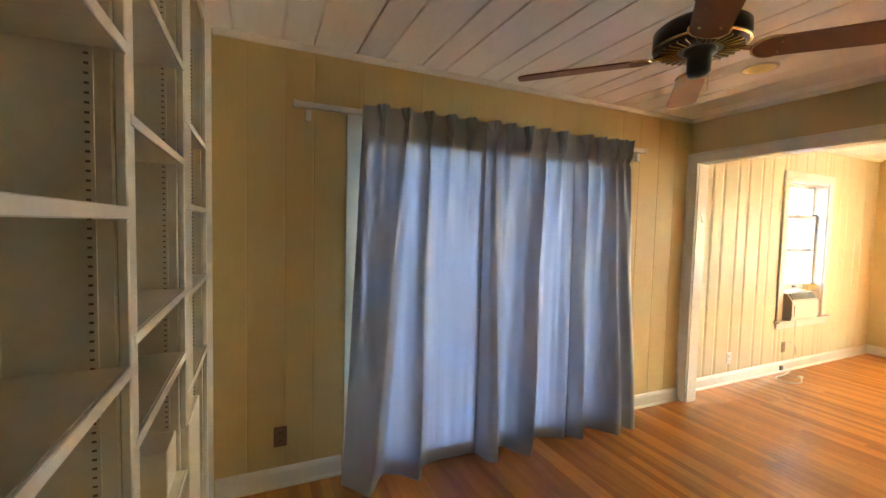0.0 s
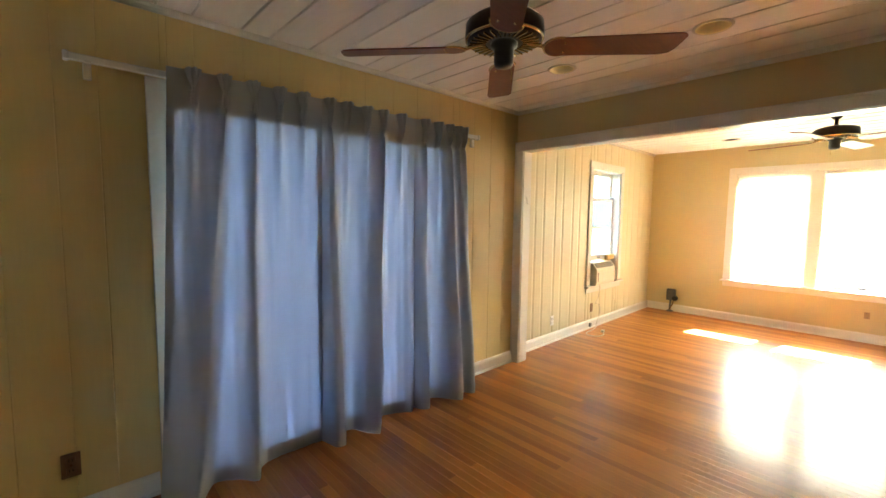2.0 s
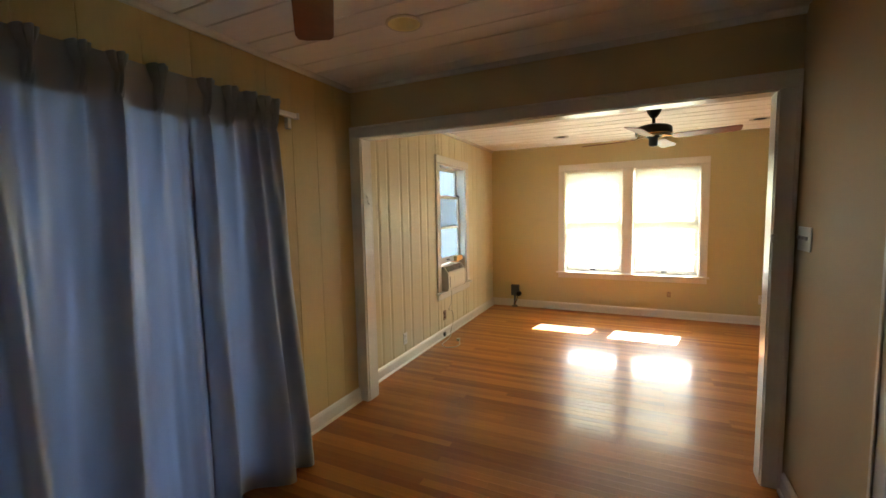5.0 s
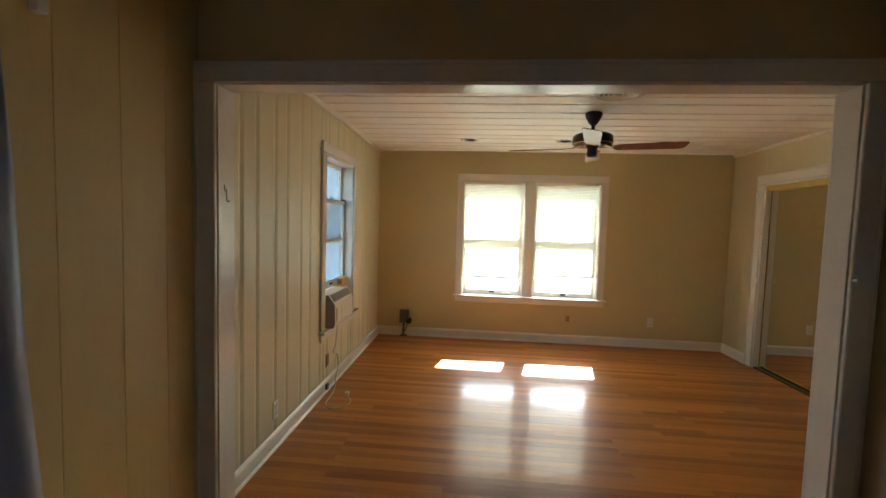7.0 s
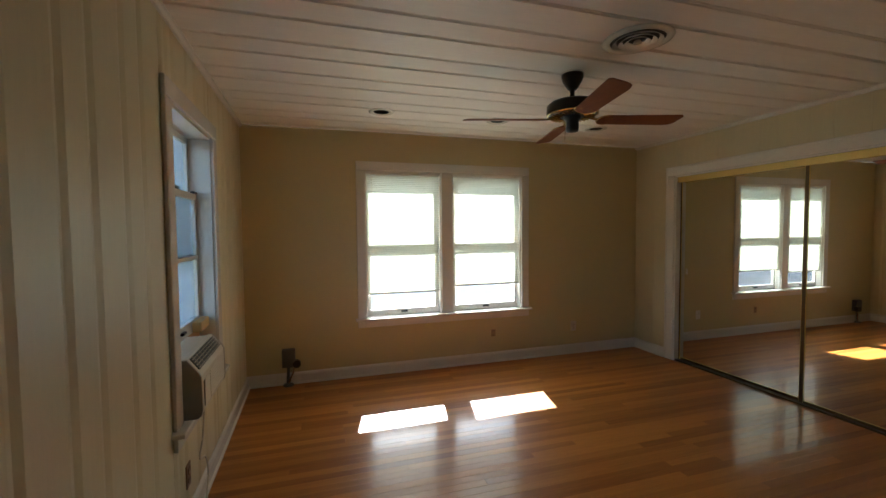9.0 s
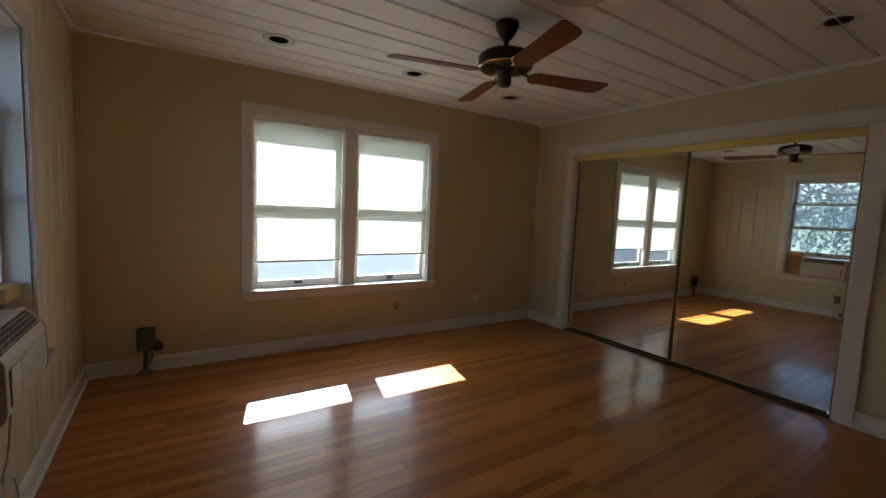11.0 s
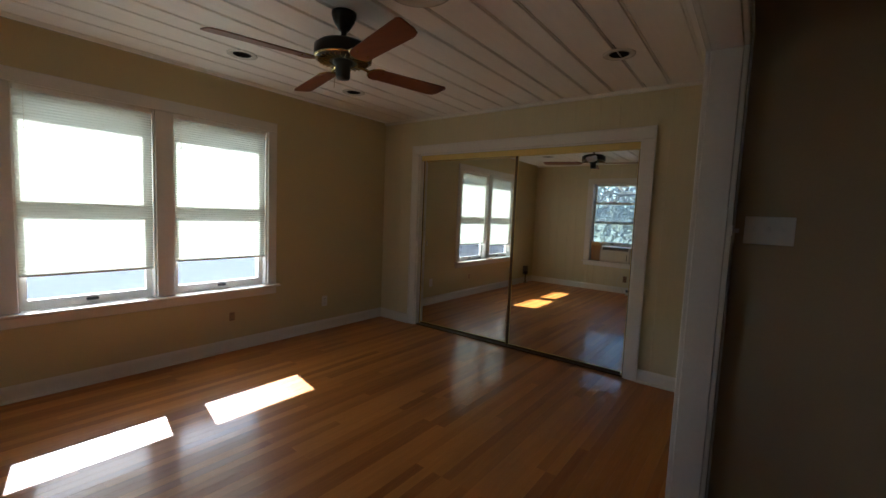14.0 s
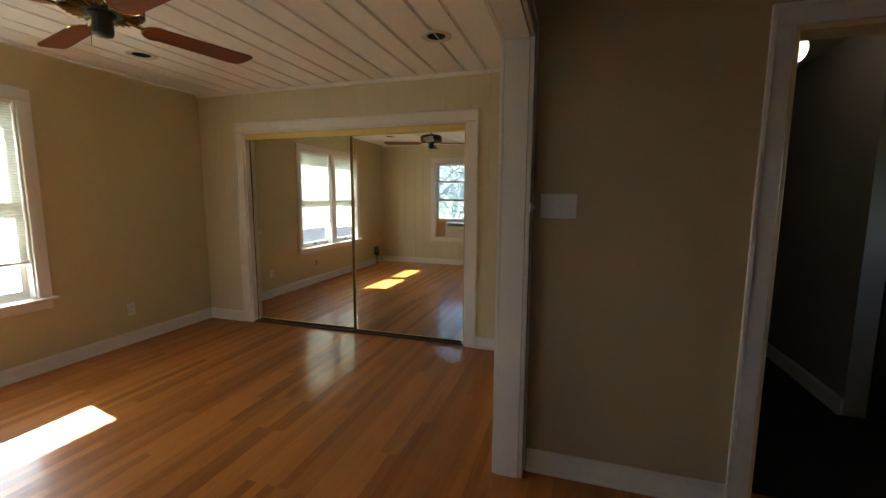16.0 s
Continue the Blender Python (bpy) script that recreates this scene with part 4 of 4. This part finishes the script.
# Each panel: the folds of its foot (place along the rod, distance out), where the foot's places hang from at the heading, and the pinched pleats.
PANELS = [
    ([(0.735, 2.475), (0.79, 2.41), (0.846, 2.322), (0.878, 2.335), (0.925, 2.41), (0.975, 2.478), (1.03, 2.47), (1.095, 2.42), (1.15, 2.358), (1.178, 2.366), (1.205, 2.44), (1.25, 2.49), (1.32, 2.502), (1.42, 2.498), (1.53, 2.502), (1.632, 2.49)],
     [(0.735, 0.84), (0.86, 1.075), (1.16, 1.225), (1.632, 1.636)],
     [0.95, 1.09, 1.232, 1.376, 1.514],
     "grey-blue pinch-pleated curtain backlit by the patio door"),
    ([(1.60, 2.498), (1.618, 2.43), (1.635, 2.365), (1.674, 2.345), (1.70, 2.36), (1.728, 2.44), (1.775, 2.495), (1.825, 2.475), (1.865, 2.39), (1.915, 2.325), (1.942, 2.338), (1.968, 2.42), (2.03, 2.49), (2.12, 2.50), (2.20, 2.468), (2.25, 2.425), (2.285, 2.42), (2.336, 2.47)],
     [(1.60, 1.636), (1.68, 1.69), (1.92, 2.062), (2.336, 2.366)],
     [1.68, 1.80, 1.948, 2.073, 2.227],
     "grey-blue pinch-pleated curtain with thin gaps at its edges"),
    ([(2.322, 2.478), (2.352, 2.41), (2.392, 2.372), (2.42, 2.385), (2.455, 2.46), (2.52, 2.50), (2.58, 2.46), (2.635, 2.37), (2.69, 2.312), (2.725, 2.325), (2.765, 2.405), (2.805, 2.40), (2.845, 2.34), (2.885, 2.345), (2.90, 2.41), (2.89, 2.50)],
     [(2.322, 2.364), (2.40, 2.444), (2.70, 2.70), (2.85, 2.815), (2.90, 2.872)],
     [2.444, 2.578, 2.693, 2.785, 2.85],
     "grey-blue pinch-pleated curtain gathered at the rod's end"),
]
CURTAIN_TOP = 2.146


def smooth_step(t):
    t = min(max(t, 0.0), 1.0)
    return t * t * (3 - 2 * t)


def between(knots, u):
    """A value read off a broken line."""
    for (a, p), (b, q) in zip(knots, knots[1:]):
        if u <= b:
            return p + (q - p) * (u - a) / (b - a)
    return knots[-1][1]


def hang(foot, u_top, pleats, z):
    """One point of the cloth at height z, above a point of its foot."""
    rise = (max(z, 0.0) / 2.05) ** 0.8 if z < 2.05 else 1.0
    x = foot.x + (u_top - foot.x) * rise
    deep = 0.10 + 0.90 * (1 - 0.62 * smooth_step(z / 1.5)) * (1 - smooth_step((z - 1.25) / 0.8))
    y = 2.528 - deep * (2.512 - foot.y)
    tuck = smooth_step((z - 1.15) / 0.75)
    wide = 0.013 + 0.024 * (1 - smooth_step((z - 1.5) / 0.5))
    for p in pleats:
        y -= 0.040 * tuck * (1 - 0.75 * smooth_step((z - 1.93) / 0.10)) * math.exp(-((abs(u_top - p) / wide) ** 1.6))
    loose = 1 - smooth_step((z - 1.9) / 0.12)
    y += loose * (0.011 * noise.noise((x * 9.0, z * 0.5, 3.0)) + 0.006 * noise.noise((x * 27.0, z * 0.8, 7.0)))
    return x, y


def drape(foot, knots, pleats, label):
    line = [Vector(p) for p in curve_points([(x, y, 0) for x, y in foot], 9)]
    tops = [between(knots, p.x) for p in line]
    x0, x1 = tops[0], tops[-1]
    o = Vector(((x0 + x1) / 2, 2.50, 0.03))
    c = thing("curtain", tuple(o), label, "curtain", "curtains over the patio door")

    def sheet(z0, z1, rows, off, keep=None):
        bm = bmesh.new()
        grid = []
        for j in range(rows + 1):
            z = z0 + (z1 - z0) * j / rows
            row = []
            for p, u in zip(line, tops):
                x, y = hang(p, u, pleats, z)
                lift = 0.0004 * (1 + math.sin(7.1 * p.x + 0.6)) * (1 - smooth_step(z / 0.5))
                row.append(bm.verts.new((x - o.x, y + off - o.y, z + lift - o.z)))
            grid.append(row)
        for a, b in zip(grid, grid[1:]):
            for i in range(len(line) - 1):
                if keep is None or keep[i]:
                    bm.faces.new((a[i], a[i + 1], b[i + 1], b[i]))
        loose_verts = [v for v in bm.verts if not v.link_faces]
        bmesh.ops.delete(bm, geom=loose_verts, context="VERTS")
        return bm

    part("cloth", sheet(0.001, CURTAIN_TOP, 52, 0.0), DRAPE, c, smooth=True)
    part("hem", sheet(0.0006, 0.082, 4, -0.004), HEMCLOTH, c, "darker doubled hem", smooth=True)
    part("heading", sheet(1.955, CURTAIN_TOP - 0.002, 8, -0.004), HEMCLOTH, c, "stiff pinch-pleated heading", smooth=True)
    # cloth gathered double in the standing folds
    mids = [(a.y + b.y) / 2 for a, b in zip(line, line[1:])]
    for reach, off in ((2.42, 0.010), (2.378, 0.018)):
        runs, run = [], []
        for i, y in enumerate(mids + [9.0]):
            if y < reach:
                run.append(i)
            elif run:
                runs.append(run)
                run = []
        for run in runs:
            keep = [i in run for i in range(len(mids))]
            part("fold", sheet(0.05, 2.02, 26, off, keep), FOLDCLOTH, c, "doubled cloth of a fold", smooth=True)
    for at in (0, -1):
        bm = bmesh.new()
        prev = None
        for j in range(31):
            z = 0.04 + 2.08 * j / 30
            x, y = hang(line[at], tops[at], pleats, z)
            k = 4 if at == 0 else -5
            xi, yi = hang(line[k], tops[k], pleats, z)
            pair = [bm.verts.new((x - o.x, y + 0.008 - o.y, z - o.z)), bm.verts.new((xi - o.x, yi + 0.008 - o.y, z - o.z))]
            if prev:
                bm.faces.new((prev[0], prev[1], pair[1], pair[0]))
            prev = pair
        part("side_hem", bm, HEMCLOTH, c, smooth=True)
    for p in pleats:
        bm = bmesh.new()
        for u, out in ((-0.013, 0.056), (0.0, 0.076), (0.013, 0.056)):
            rings = []
            for z, w, reach in ((CURTAIN_TOP + 0.002, 1.7, 1.0), (2.135, 1.6, 1.02), (2.105, 1.15, 0.95), (2.072, 0.6, 0.86), (2.058, 0.5, 0.84), (2.03, 0.75, 0.80), (1.99, 0.9, 0.55), (1.95, 0.9, 0.15)):
                ring = []
                for k in range(9):
                    a = math.pi * k / 8
                    ring.append(bm.verts.new((p + u * w + 0.0075 * w * math.cos(a) - o.x, 2.520 - out * reach * math.sin(a) ** 0.8 - o.y, z - o.z)))
                rings.append(ring)
            for a, b in zip(rings, rings[1:]):
                for k in range(8):
                    bm.faces.new((a[k], a[k + 1], b[k + 1], b[k]))
        part("pleat", bm, HEMCLOTH, c, smooth=True)
    return c


for panel in PANELS:
    drape(*panel)


# ---- ceiling fans, lights, vent ----
def ceiling_fan(at, turn, label, drop, brass):
    """A four-bladed fan; drop is the height of its rod."""
    f = thing("ceiling_fan", at, label, "ceiling fan", "ceiling fans", turn=turn)
    top = -0.004
    if drop > 0.1:
        part("canopy", lathe([(0, top), (0.068, top), (0.068, -0.02), (0.058, -0.05), (0.036, -0.085), (0.024, -0.10), (0, -0.10)], 28), BRONZE, f, smooth=True)
        part("rod", lathe([(0, -0.09), (0.015, -0.09), (0.015, -drop), (0.034, -drop - 0.004), (0.034, -drop - 0.012), (0, -drop - 0.012)], 16), BRONZE, f)
    else:
        part("canopy", lathe([(0, top), (0.09, top), (0.09, -0.03), (0.075, -0.06), (0.05, -drop - 0.01), (0, -drop - 0.01)], 28), BRONZE, f, smooth=True)
    h = -drop - 0.01
    motor = part("motor_housing", lathe([(0, h), (0.07, h), (0.135, h - 0.016), (0.158, h - 0.035), (0.160, h - 0.085), (0.148, h - 0.102), (0.06, h - 0.105), (0, h - 0.105)], 40), BRONZE, f, smooth=True)
    part("brass_band", lathe([(0.150, h - 0.0985), (0.1585, h - 0.096), (0.160, h - 0.092), (0.150, h - 0.090)], 40), brass, motor, "polished brass band", smooth=True)
    for k in range(30):
        a = 2 * math.pi * k / 30
        fin = block(0.075, 0.140, -0.0022, 0.0022, h - 0.112, h - 0.1035, 0.001)
        fin.transform(Matrix.Rotation(a, 4, "Z"))
        part("vent_fin", fin, brass, motor)
    part("switch_housing", lathe([(0, h - 0.1), (0.055, h - 0.1), (0.055, h - 0.12), (0.040, h - 0.13), (0.040, h - 0.185), (0.034, h - 0.20), (0, h - 0.205)], 28), BLACK, f, smooth=True)
    part("pull_chain", tube([(0.03, -0.03, h - 0.185), (0.035, -0.034, h - 0.21), (0.036, -0.034, h - 0.245)], 0.0016, 6), brass, f)
    for k in range(4):
        a = math.pi / 2 * k
        tilt = pose(0, 0, h - 0.125, 0, 0, math.degrees(a)) @ pose(0, 0, 0, -11, 0, 0)
        arm = tube(curve_points([(0.09, 0, h - 0.106), (0.12, 0.0, h - 0.112), (0.158, 0.0, h - 0.121)], 5), 0.009, 8)
        arm.transform(Matrix.Rotation(a, 4, "Z"))
        bracket = part("blade_iron", arm, brass, f, "brass blade iron", smooth=True)
        rim = tube([(0.218 - 0.060 * math.cos(v), 0.060 * math.sin(v), 0.0) for v in [radians(-105 + 15 * i) for i in range(15)]], 0.0048, 6)
        rim.transform(tilt)
        part("rim", rim, brass, bracket, "thin brass rim round the blade's end", smooth=True)
        outline = [(0.218 - 0.058 * math.cos(v), 0.058 * math.sin(v)) for v in [radians(90 - 15 * i) for i in range(13)]][::-1]
        outline = [(x, -y) for x, y in outline][::-1]
        outline = outline + [(0.30, 0.059), (0.62, 0.068), (0.660, 0.058), (0.678, 0.030), (0.692, -0.050), (0.682, -0.062), (0.668, -0.067), (0.30, -0.059)]
        bm = bmesh.new()
        lowv = [bm.verts.new((x, y, -0.003)) for x, y in outline]
        topv = [bm.verts.new((x, y, 0.003)) for x, y in outline]
        n = len(outline)
        for i in range(n):
            bm.faces.new((lowv[i], lowv[(i + 1) % n], topv[(i + 1) % n], topv[i]))
        bm.faces.new(lowv[::-1])
        bm.faces.new(topv)
        bm.transform(tilt)
        bmesh.ops.recalc_face_normals(bm, faces=bm.faces[:])
        blade = part("blade", bm, CHERRY, f, "reddish brown wooden blade")
        for u in (-0.03, 0.03):
            bm = lathe([(0, -0.008), (0.005, -0.007), (0.006, -0.0035), (0, -0.0035)], 8, (0.24, u))
            bm.transform(tilt)
            part("screw", bm, brass, blade)
    return f


ceiling_fan((1.80, 1.25, HIGH), 41, "dark bronze and brass fan with reddish wooden blades", 0.17, BRASS)
ceiling_fan((5.53, 0.50, HIGH), 75, "dark bronze ceiling fan with reddish brown blades", 0.15, BRASS)


def can_light(x, y, ring, inner, label):
    c = thing("recessed_light", (x, y, HIGH), label, "recessed light", "recessed ceiling lights")
    if inner is REFLECTOR:
        part("trim_ring", lathe([(0.080, -0.001), (0.094, -0.0005), (0.094, -0.004), (0.088, -0.008), (0.080, -0.007)], 36), SHELFPAINT, c, "cream rim", smooth=True)
        part("reflector", lathe([(0.082, -0.006), (0.065, -0.002), (0.060, 0.018), (0.048, 0.040), (0.028, 0.054), (0.0, 0.058)], 36), REFLECTOR, c, "yellowed reflector", smooth=True)
        return c
    part("trim_ring", lathe([(0.062, -0.001), (0.101, -0.0005), (0.101, -0.004), (0.092, -0.008), (0.070, -0.007), (0.062, -0.003)], 36), ring, c, smooth=True)
    part("reflector", lathe([(0.064, -0.003), (0.062, 0.02), (0.056, 0.05), (0.040, 0.070), (0.0, 0.073)], 36), inner, c, smooth=True)
    part("bulb", lathe([(0.0, 0.030), (0.025, 0.034), (0.036, 0.046), (0.034, 0.058), (0.016, 0.070), (0, 0.071)], 24), ALMOND_DARK, c, "unlit bulb", smooth=True)
    return c


for x, y in CANS[:2]:
    can_light(x, y, REFLECTOR, REFLECTOR, "recessed light with a gold reflector")
for x, y in CANS[2:]:
    can_light(x, y, TRIM, BLACK, "unlit recessed light with a white ring and black inside")

vent = thing("ceiling_vent", (5.022, 0.458, HIGH), "round white ceiling vent with dark gaps", "ceiling vent")
part("plate", lathe([(0.132, -0.001), (0.172, -0.001), (0.170, -0.006), (0.150, -0.013), (0.136, -0.012)], 40), TRIM, vent, smooth=True)
# No duct is cut; a flat black disc stands for the shade inside.
part("throat", lathe([(0.0, -0.0015), (0.134, -0.0015), (0.134, -0.003), (0.0, -0.003)], 40), BLACK, vent, "black disc in place of the throat's shade")
for r in (0.102, 0.072, 0.042):
    part("ring", lathe([(r, -0.004), (r + 0.020, -0.020), (r + 0.022, -0.019), (r + 0.002, -0.0035)], 40), TRIM, vent, "white louvre ring", smooth=True)
part("hub", lathe([(0.0, -0.022), (0.022, -0.020), (0.016, -0.006), (0.0, -0.006)], 24), TRIM, vent, smooth=True)


# ---- outdoors ----
ground = part("ground", boxes((-300, 300, -300, 300, -0.75, -0.45)), GRASS)
tagged(ground, "green lawn that reaches the horizon", "ground", kind="structure")
drive = part("pavement", boxes((7.7, 32.0, -22, 14, -0.449, -0.40)), PAVE)
tagged(drive, "grey asphalt driveway beside the house", "driveway", kind="structure")
tagged(part("pavement", boxes((-2.0, 4.4, 2.85, 5.2, -0.449, -0.12)), SLATE), "grey flagstone patio outside the glass door", "patio", kind="structure")


def leaf_cloud(name, centre, size, count, parent=None, leaf=0.05, seed=1, clumps=26):
    rng = random.Random(seed)
    spots = [Vector((rng.gauss(0, 0.42) * size[0], rng.gauss(0, 0.42) * size[1], rng.gauss(0, 0.42) * size[2])) for _ in range(clumps)]
    verts, faces = [], []
    for _ in range(count):
        s = rng.choice(spots)
        p = Vector(centre) + s + Vector((rng.gauss(0, 0.22), rng.gauss(0, 0.22), rng.gauss(0, 0.16))) * (size[0] * 0.32)
        e = Euler((rng.uniform(0, 6.3), rng.uniform(0, 6.3), rng.uniform(0, 6.3))).to_matrix()
        l = leaf * rng.uniform(0.6, 1.4)
        n = len(verts)
        verts += [tuple(p + e @ Vector(q)) for q in ((-l, 0, 0), (0, -l * 0.4, l * 0.12), (l, 0, 0), (0, l * 0.4, l * 0.12))]
        faces.append((n, n + 1, n + 2, n + 3))
    me = bpy.data.meshes.new(name)
    me.from_pydata(verts, [], faces)
    me.materials.append(LEAF)
    ob = new(name, me)
    if parent:
        ob.parent = parent
    return ob


def tree(at, height, limbs, seed, label, crown, leaves=7000):
    t = thing("tree", at, label, "tree", "trees behind the house")
    rng = random.Random(seed)
    trunk = [(0.12 * math.sin(k * 0.9 + seed), 0.10 * math.cos(k * 1.1), height * 0.45 * k / 7) for k in range(8)]
    part("trunk", tube(trunk, 0.24, 12, taper=0.65), BARK, t, smooth=True)
    for k in range(limbs):
        a = 2 * math.pi * k / limbs + rng.uniform(-0.3, 0.3)
        z = height * rng.uniform(0.28, 0.45)
        r = rng.uniform(1.8, 3.0)
        pts = [(trunk[-2][0], trunk[-2][1], z)]
        for j in range(1, 7):
            u = j / 6
            pts.append((r * u * math.cos(a + 0.3 * math.sin(4 * u + k)), r * u * math.sin(a + 0.3 * math.sin(4 * u + k)), z + 0.9 * u + 0.3 * math.sin(5 * u + k)))
        limb = part("limb", tube(pts, 0.10, 8, taper=0.25), BARK, t, smooth=True)
        for j in (3, 4, 5):
            q = Vector(pts[j])
            tw = [q, q + Vector((rng.uniform(-0.5, 0.5), rng.uniform(-0.5, 0.5), rng.uniform(0.1, 0.5))), q + Vector((rng.uniform(-0.9, 0.9), rng.uniform(-0.9, 0.9), rng.uniform(-0.2, 0.9)))]
            part("twig", tube(curve_points(tw, 4), 0.025, 6, taper=0.3), BARK, limb)
    cr = leaf_cloud("crown", (0, 0, height * 0.72), crown, leaves, t, 0.06, seed, 50)
    cr["kind"] = "stuff"
    return t


tree((5.2, 8.2, -0.45), 5.6, 7, 3, "spreading oak with dark limbs behind the house", (3.0, 2.4, 1.6), 2800)
tree((9.6, 10.6, -0.45), 6.4, 6, 8, "leafy oak at the edge of the lawn", (3.2, 2.6, 1.9))
tree((0.6, 10.5, -0.45), 6.2, 6, 11, "leafy oak beyond the patio", (3.2, 2.6, 1.9))
hedge = leaf_cloud("hedge", (5.0, 19.5, 2.2), (14.0, 0.8, 2.4), 26000, None, 0.105, 21, 320)
tagged(hedge, "tall uneven grey-green hedge behind the lawn", "hedge", kind="stuff")

# ---- the north wall of the far room stands slightly out of square ----
SKEW = Matrix.Translation((E, N2, 0)) @ Matrix.Rotation(radians(0.5), 4, "Z") @ Matrix.Translation((-E, -N2, 0))
for ob in (north_2, window_n, ac, filler, pine, cord, jack, north_base, north_cornice, *north_outlets):
    ob.matrix_world = SKEW @ ob.matrix_world


# ---- strip floor ----
tagged(part("subfloor", boxes((-0.34, E + 0.1, S2 - 0.1, N2 + 0.02, -0.1, -0.022)), SUB), "dark boards under the oak floor", "subfloor", kind="structure")
floor = thing("floor", (0, 0, 0), "glossy orange-brown oak strip floor", "floor", kind="structure")
STRIP = 0.057
strips = {}


def strip_mesh(length):
    key = round(length, 2)
    if key not in strips:
        bm = bmesh.new()
        w, l, c = STRIP / 2 - 0.0003, key / 2 - 0.0001, 0.0004
        lowv = [bm.verts.new((x, y, -0.02)) for x, y in ((-w, -l), (w, -l), (w, l), (-w, l))]
        mid = [bm.verts.new((x, y, -c)) for x, y in ((-w, -l), (w, -l), (w, l), (-w, l))]
        topv = [bm.verts.new((x, y, 0.0)) for x, y in ((-w + c, -l + c), (w - c, -l + c), (w - c, l - c), (-w + c, l - c))]
        for a, b in ((lowv, mid), (mid, topv)):
            for k in range(4):
                bm.faces.new((a[k], a[(k + 1) % 4], b[(k + 1) % 4], b[k]))
        bm.faces.new(topv)
        strips[key] = mesh_of(bm, FLOOR, "strip")
    return strips[key]


rng = random.Random(5)
singles, rest_v, rest_f = 0, [], []
x = -0.225 + STRIP / 2
while x < E + 0.02:
    y0, y1 = (S1 - 0.02, N1 + 0.012) if x < PW - 0.02 else ((OPEN[0], OPEN[1]) if x < PE + 0.02 else (S2 - 0.10, N2 + 0.012))
    y = y0
    while y < y1 - 0.02:
        length = rng.choice((0.75, 1.1, 1.45, 1.8, 2.2, 2.6))
        if y + length > y1 - 0.25:
            length = round(y1 - y, 2)
        near = 0.3 < x < 7.35
        if near and singles < 300 and abs(y + length / 2 - 1.0) < 1.7:
            ob = new("strip", strip_mesh(length))
            ob.location = (x, y + round(length, 2) / 2, rng.uniform(-0.0001, 0.0001))
            ob.parent = floor
            singles += 1
        else:
            src = strip_mesh(length)
            base = len(rest_v)
            rest_v += [(v.co.x + x, v.co.y + y + round(length, 2) / 2, v.co.z) for v in src.vertices]
            rest_f += [tuple(base + i for i in p.vertices) for p in src.polygons]
        y += length
    x += STRIP
me = bpy.data.meshes.new("floor_strips")
me.from_pydata(rest_v, [], rest_f)
me.materials.append(FLOOR_REST)
rest = new("floor_strips", me)
rest.parent = floor
tagged(rest, "glossy oak floor strips away from the walk", kind="stuff")
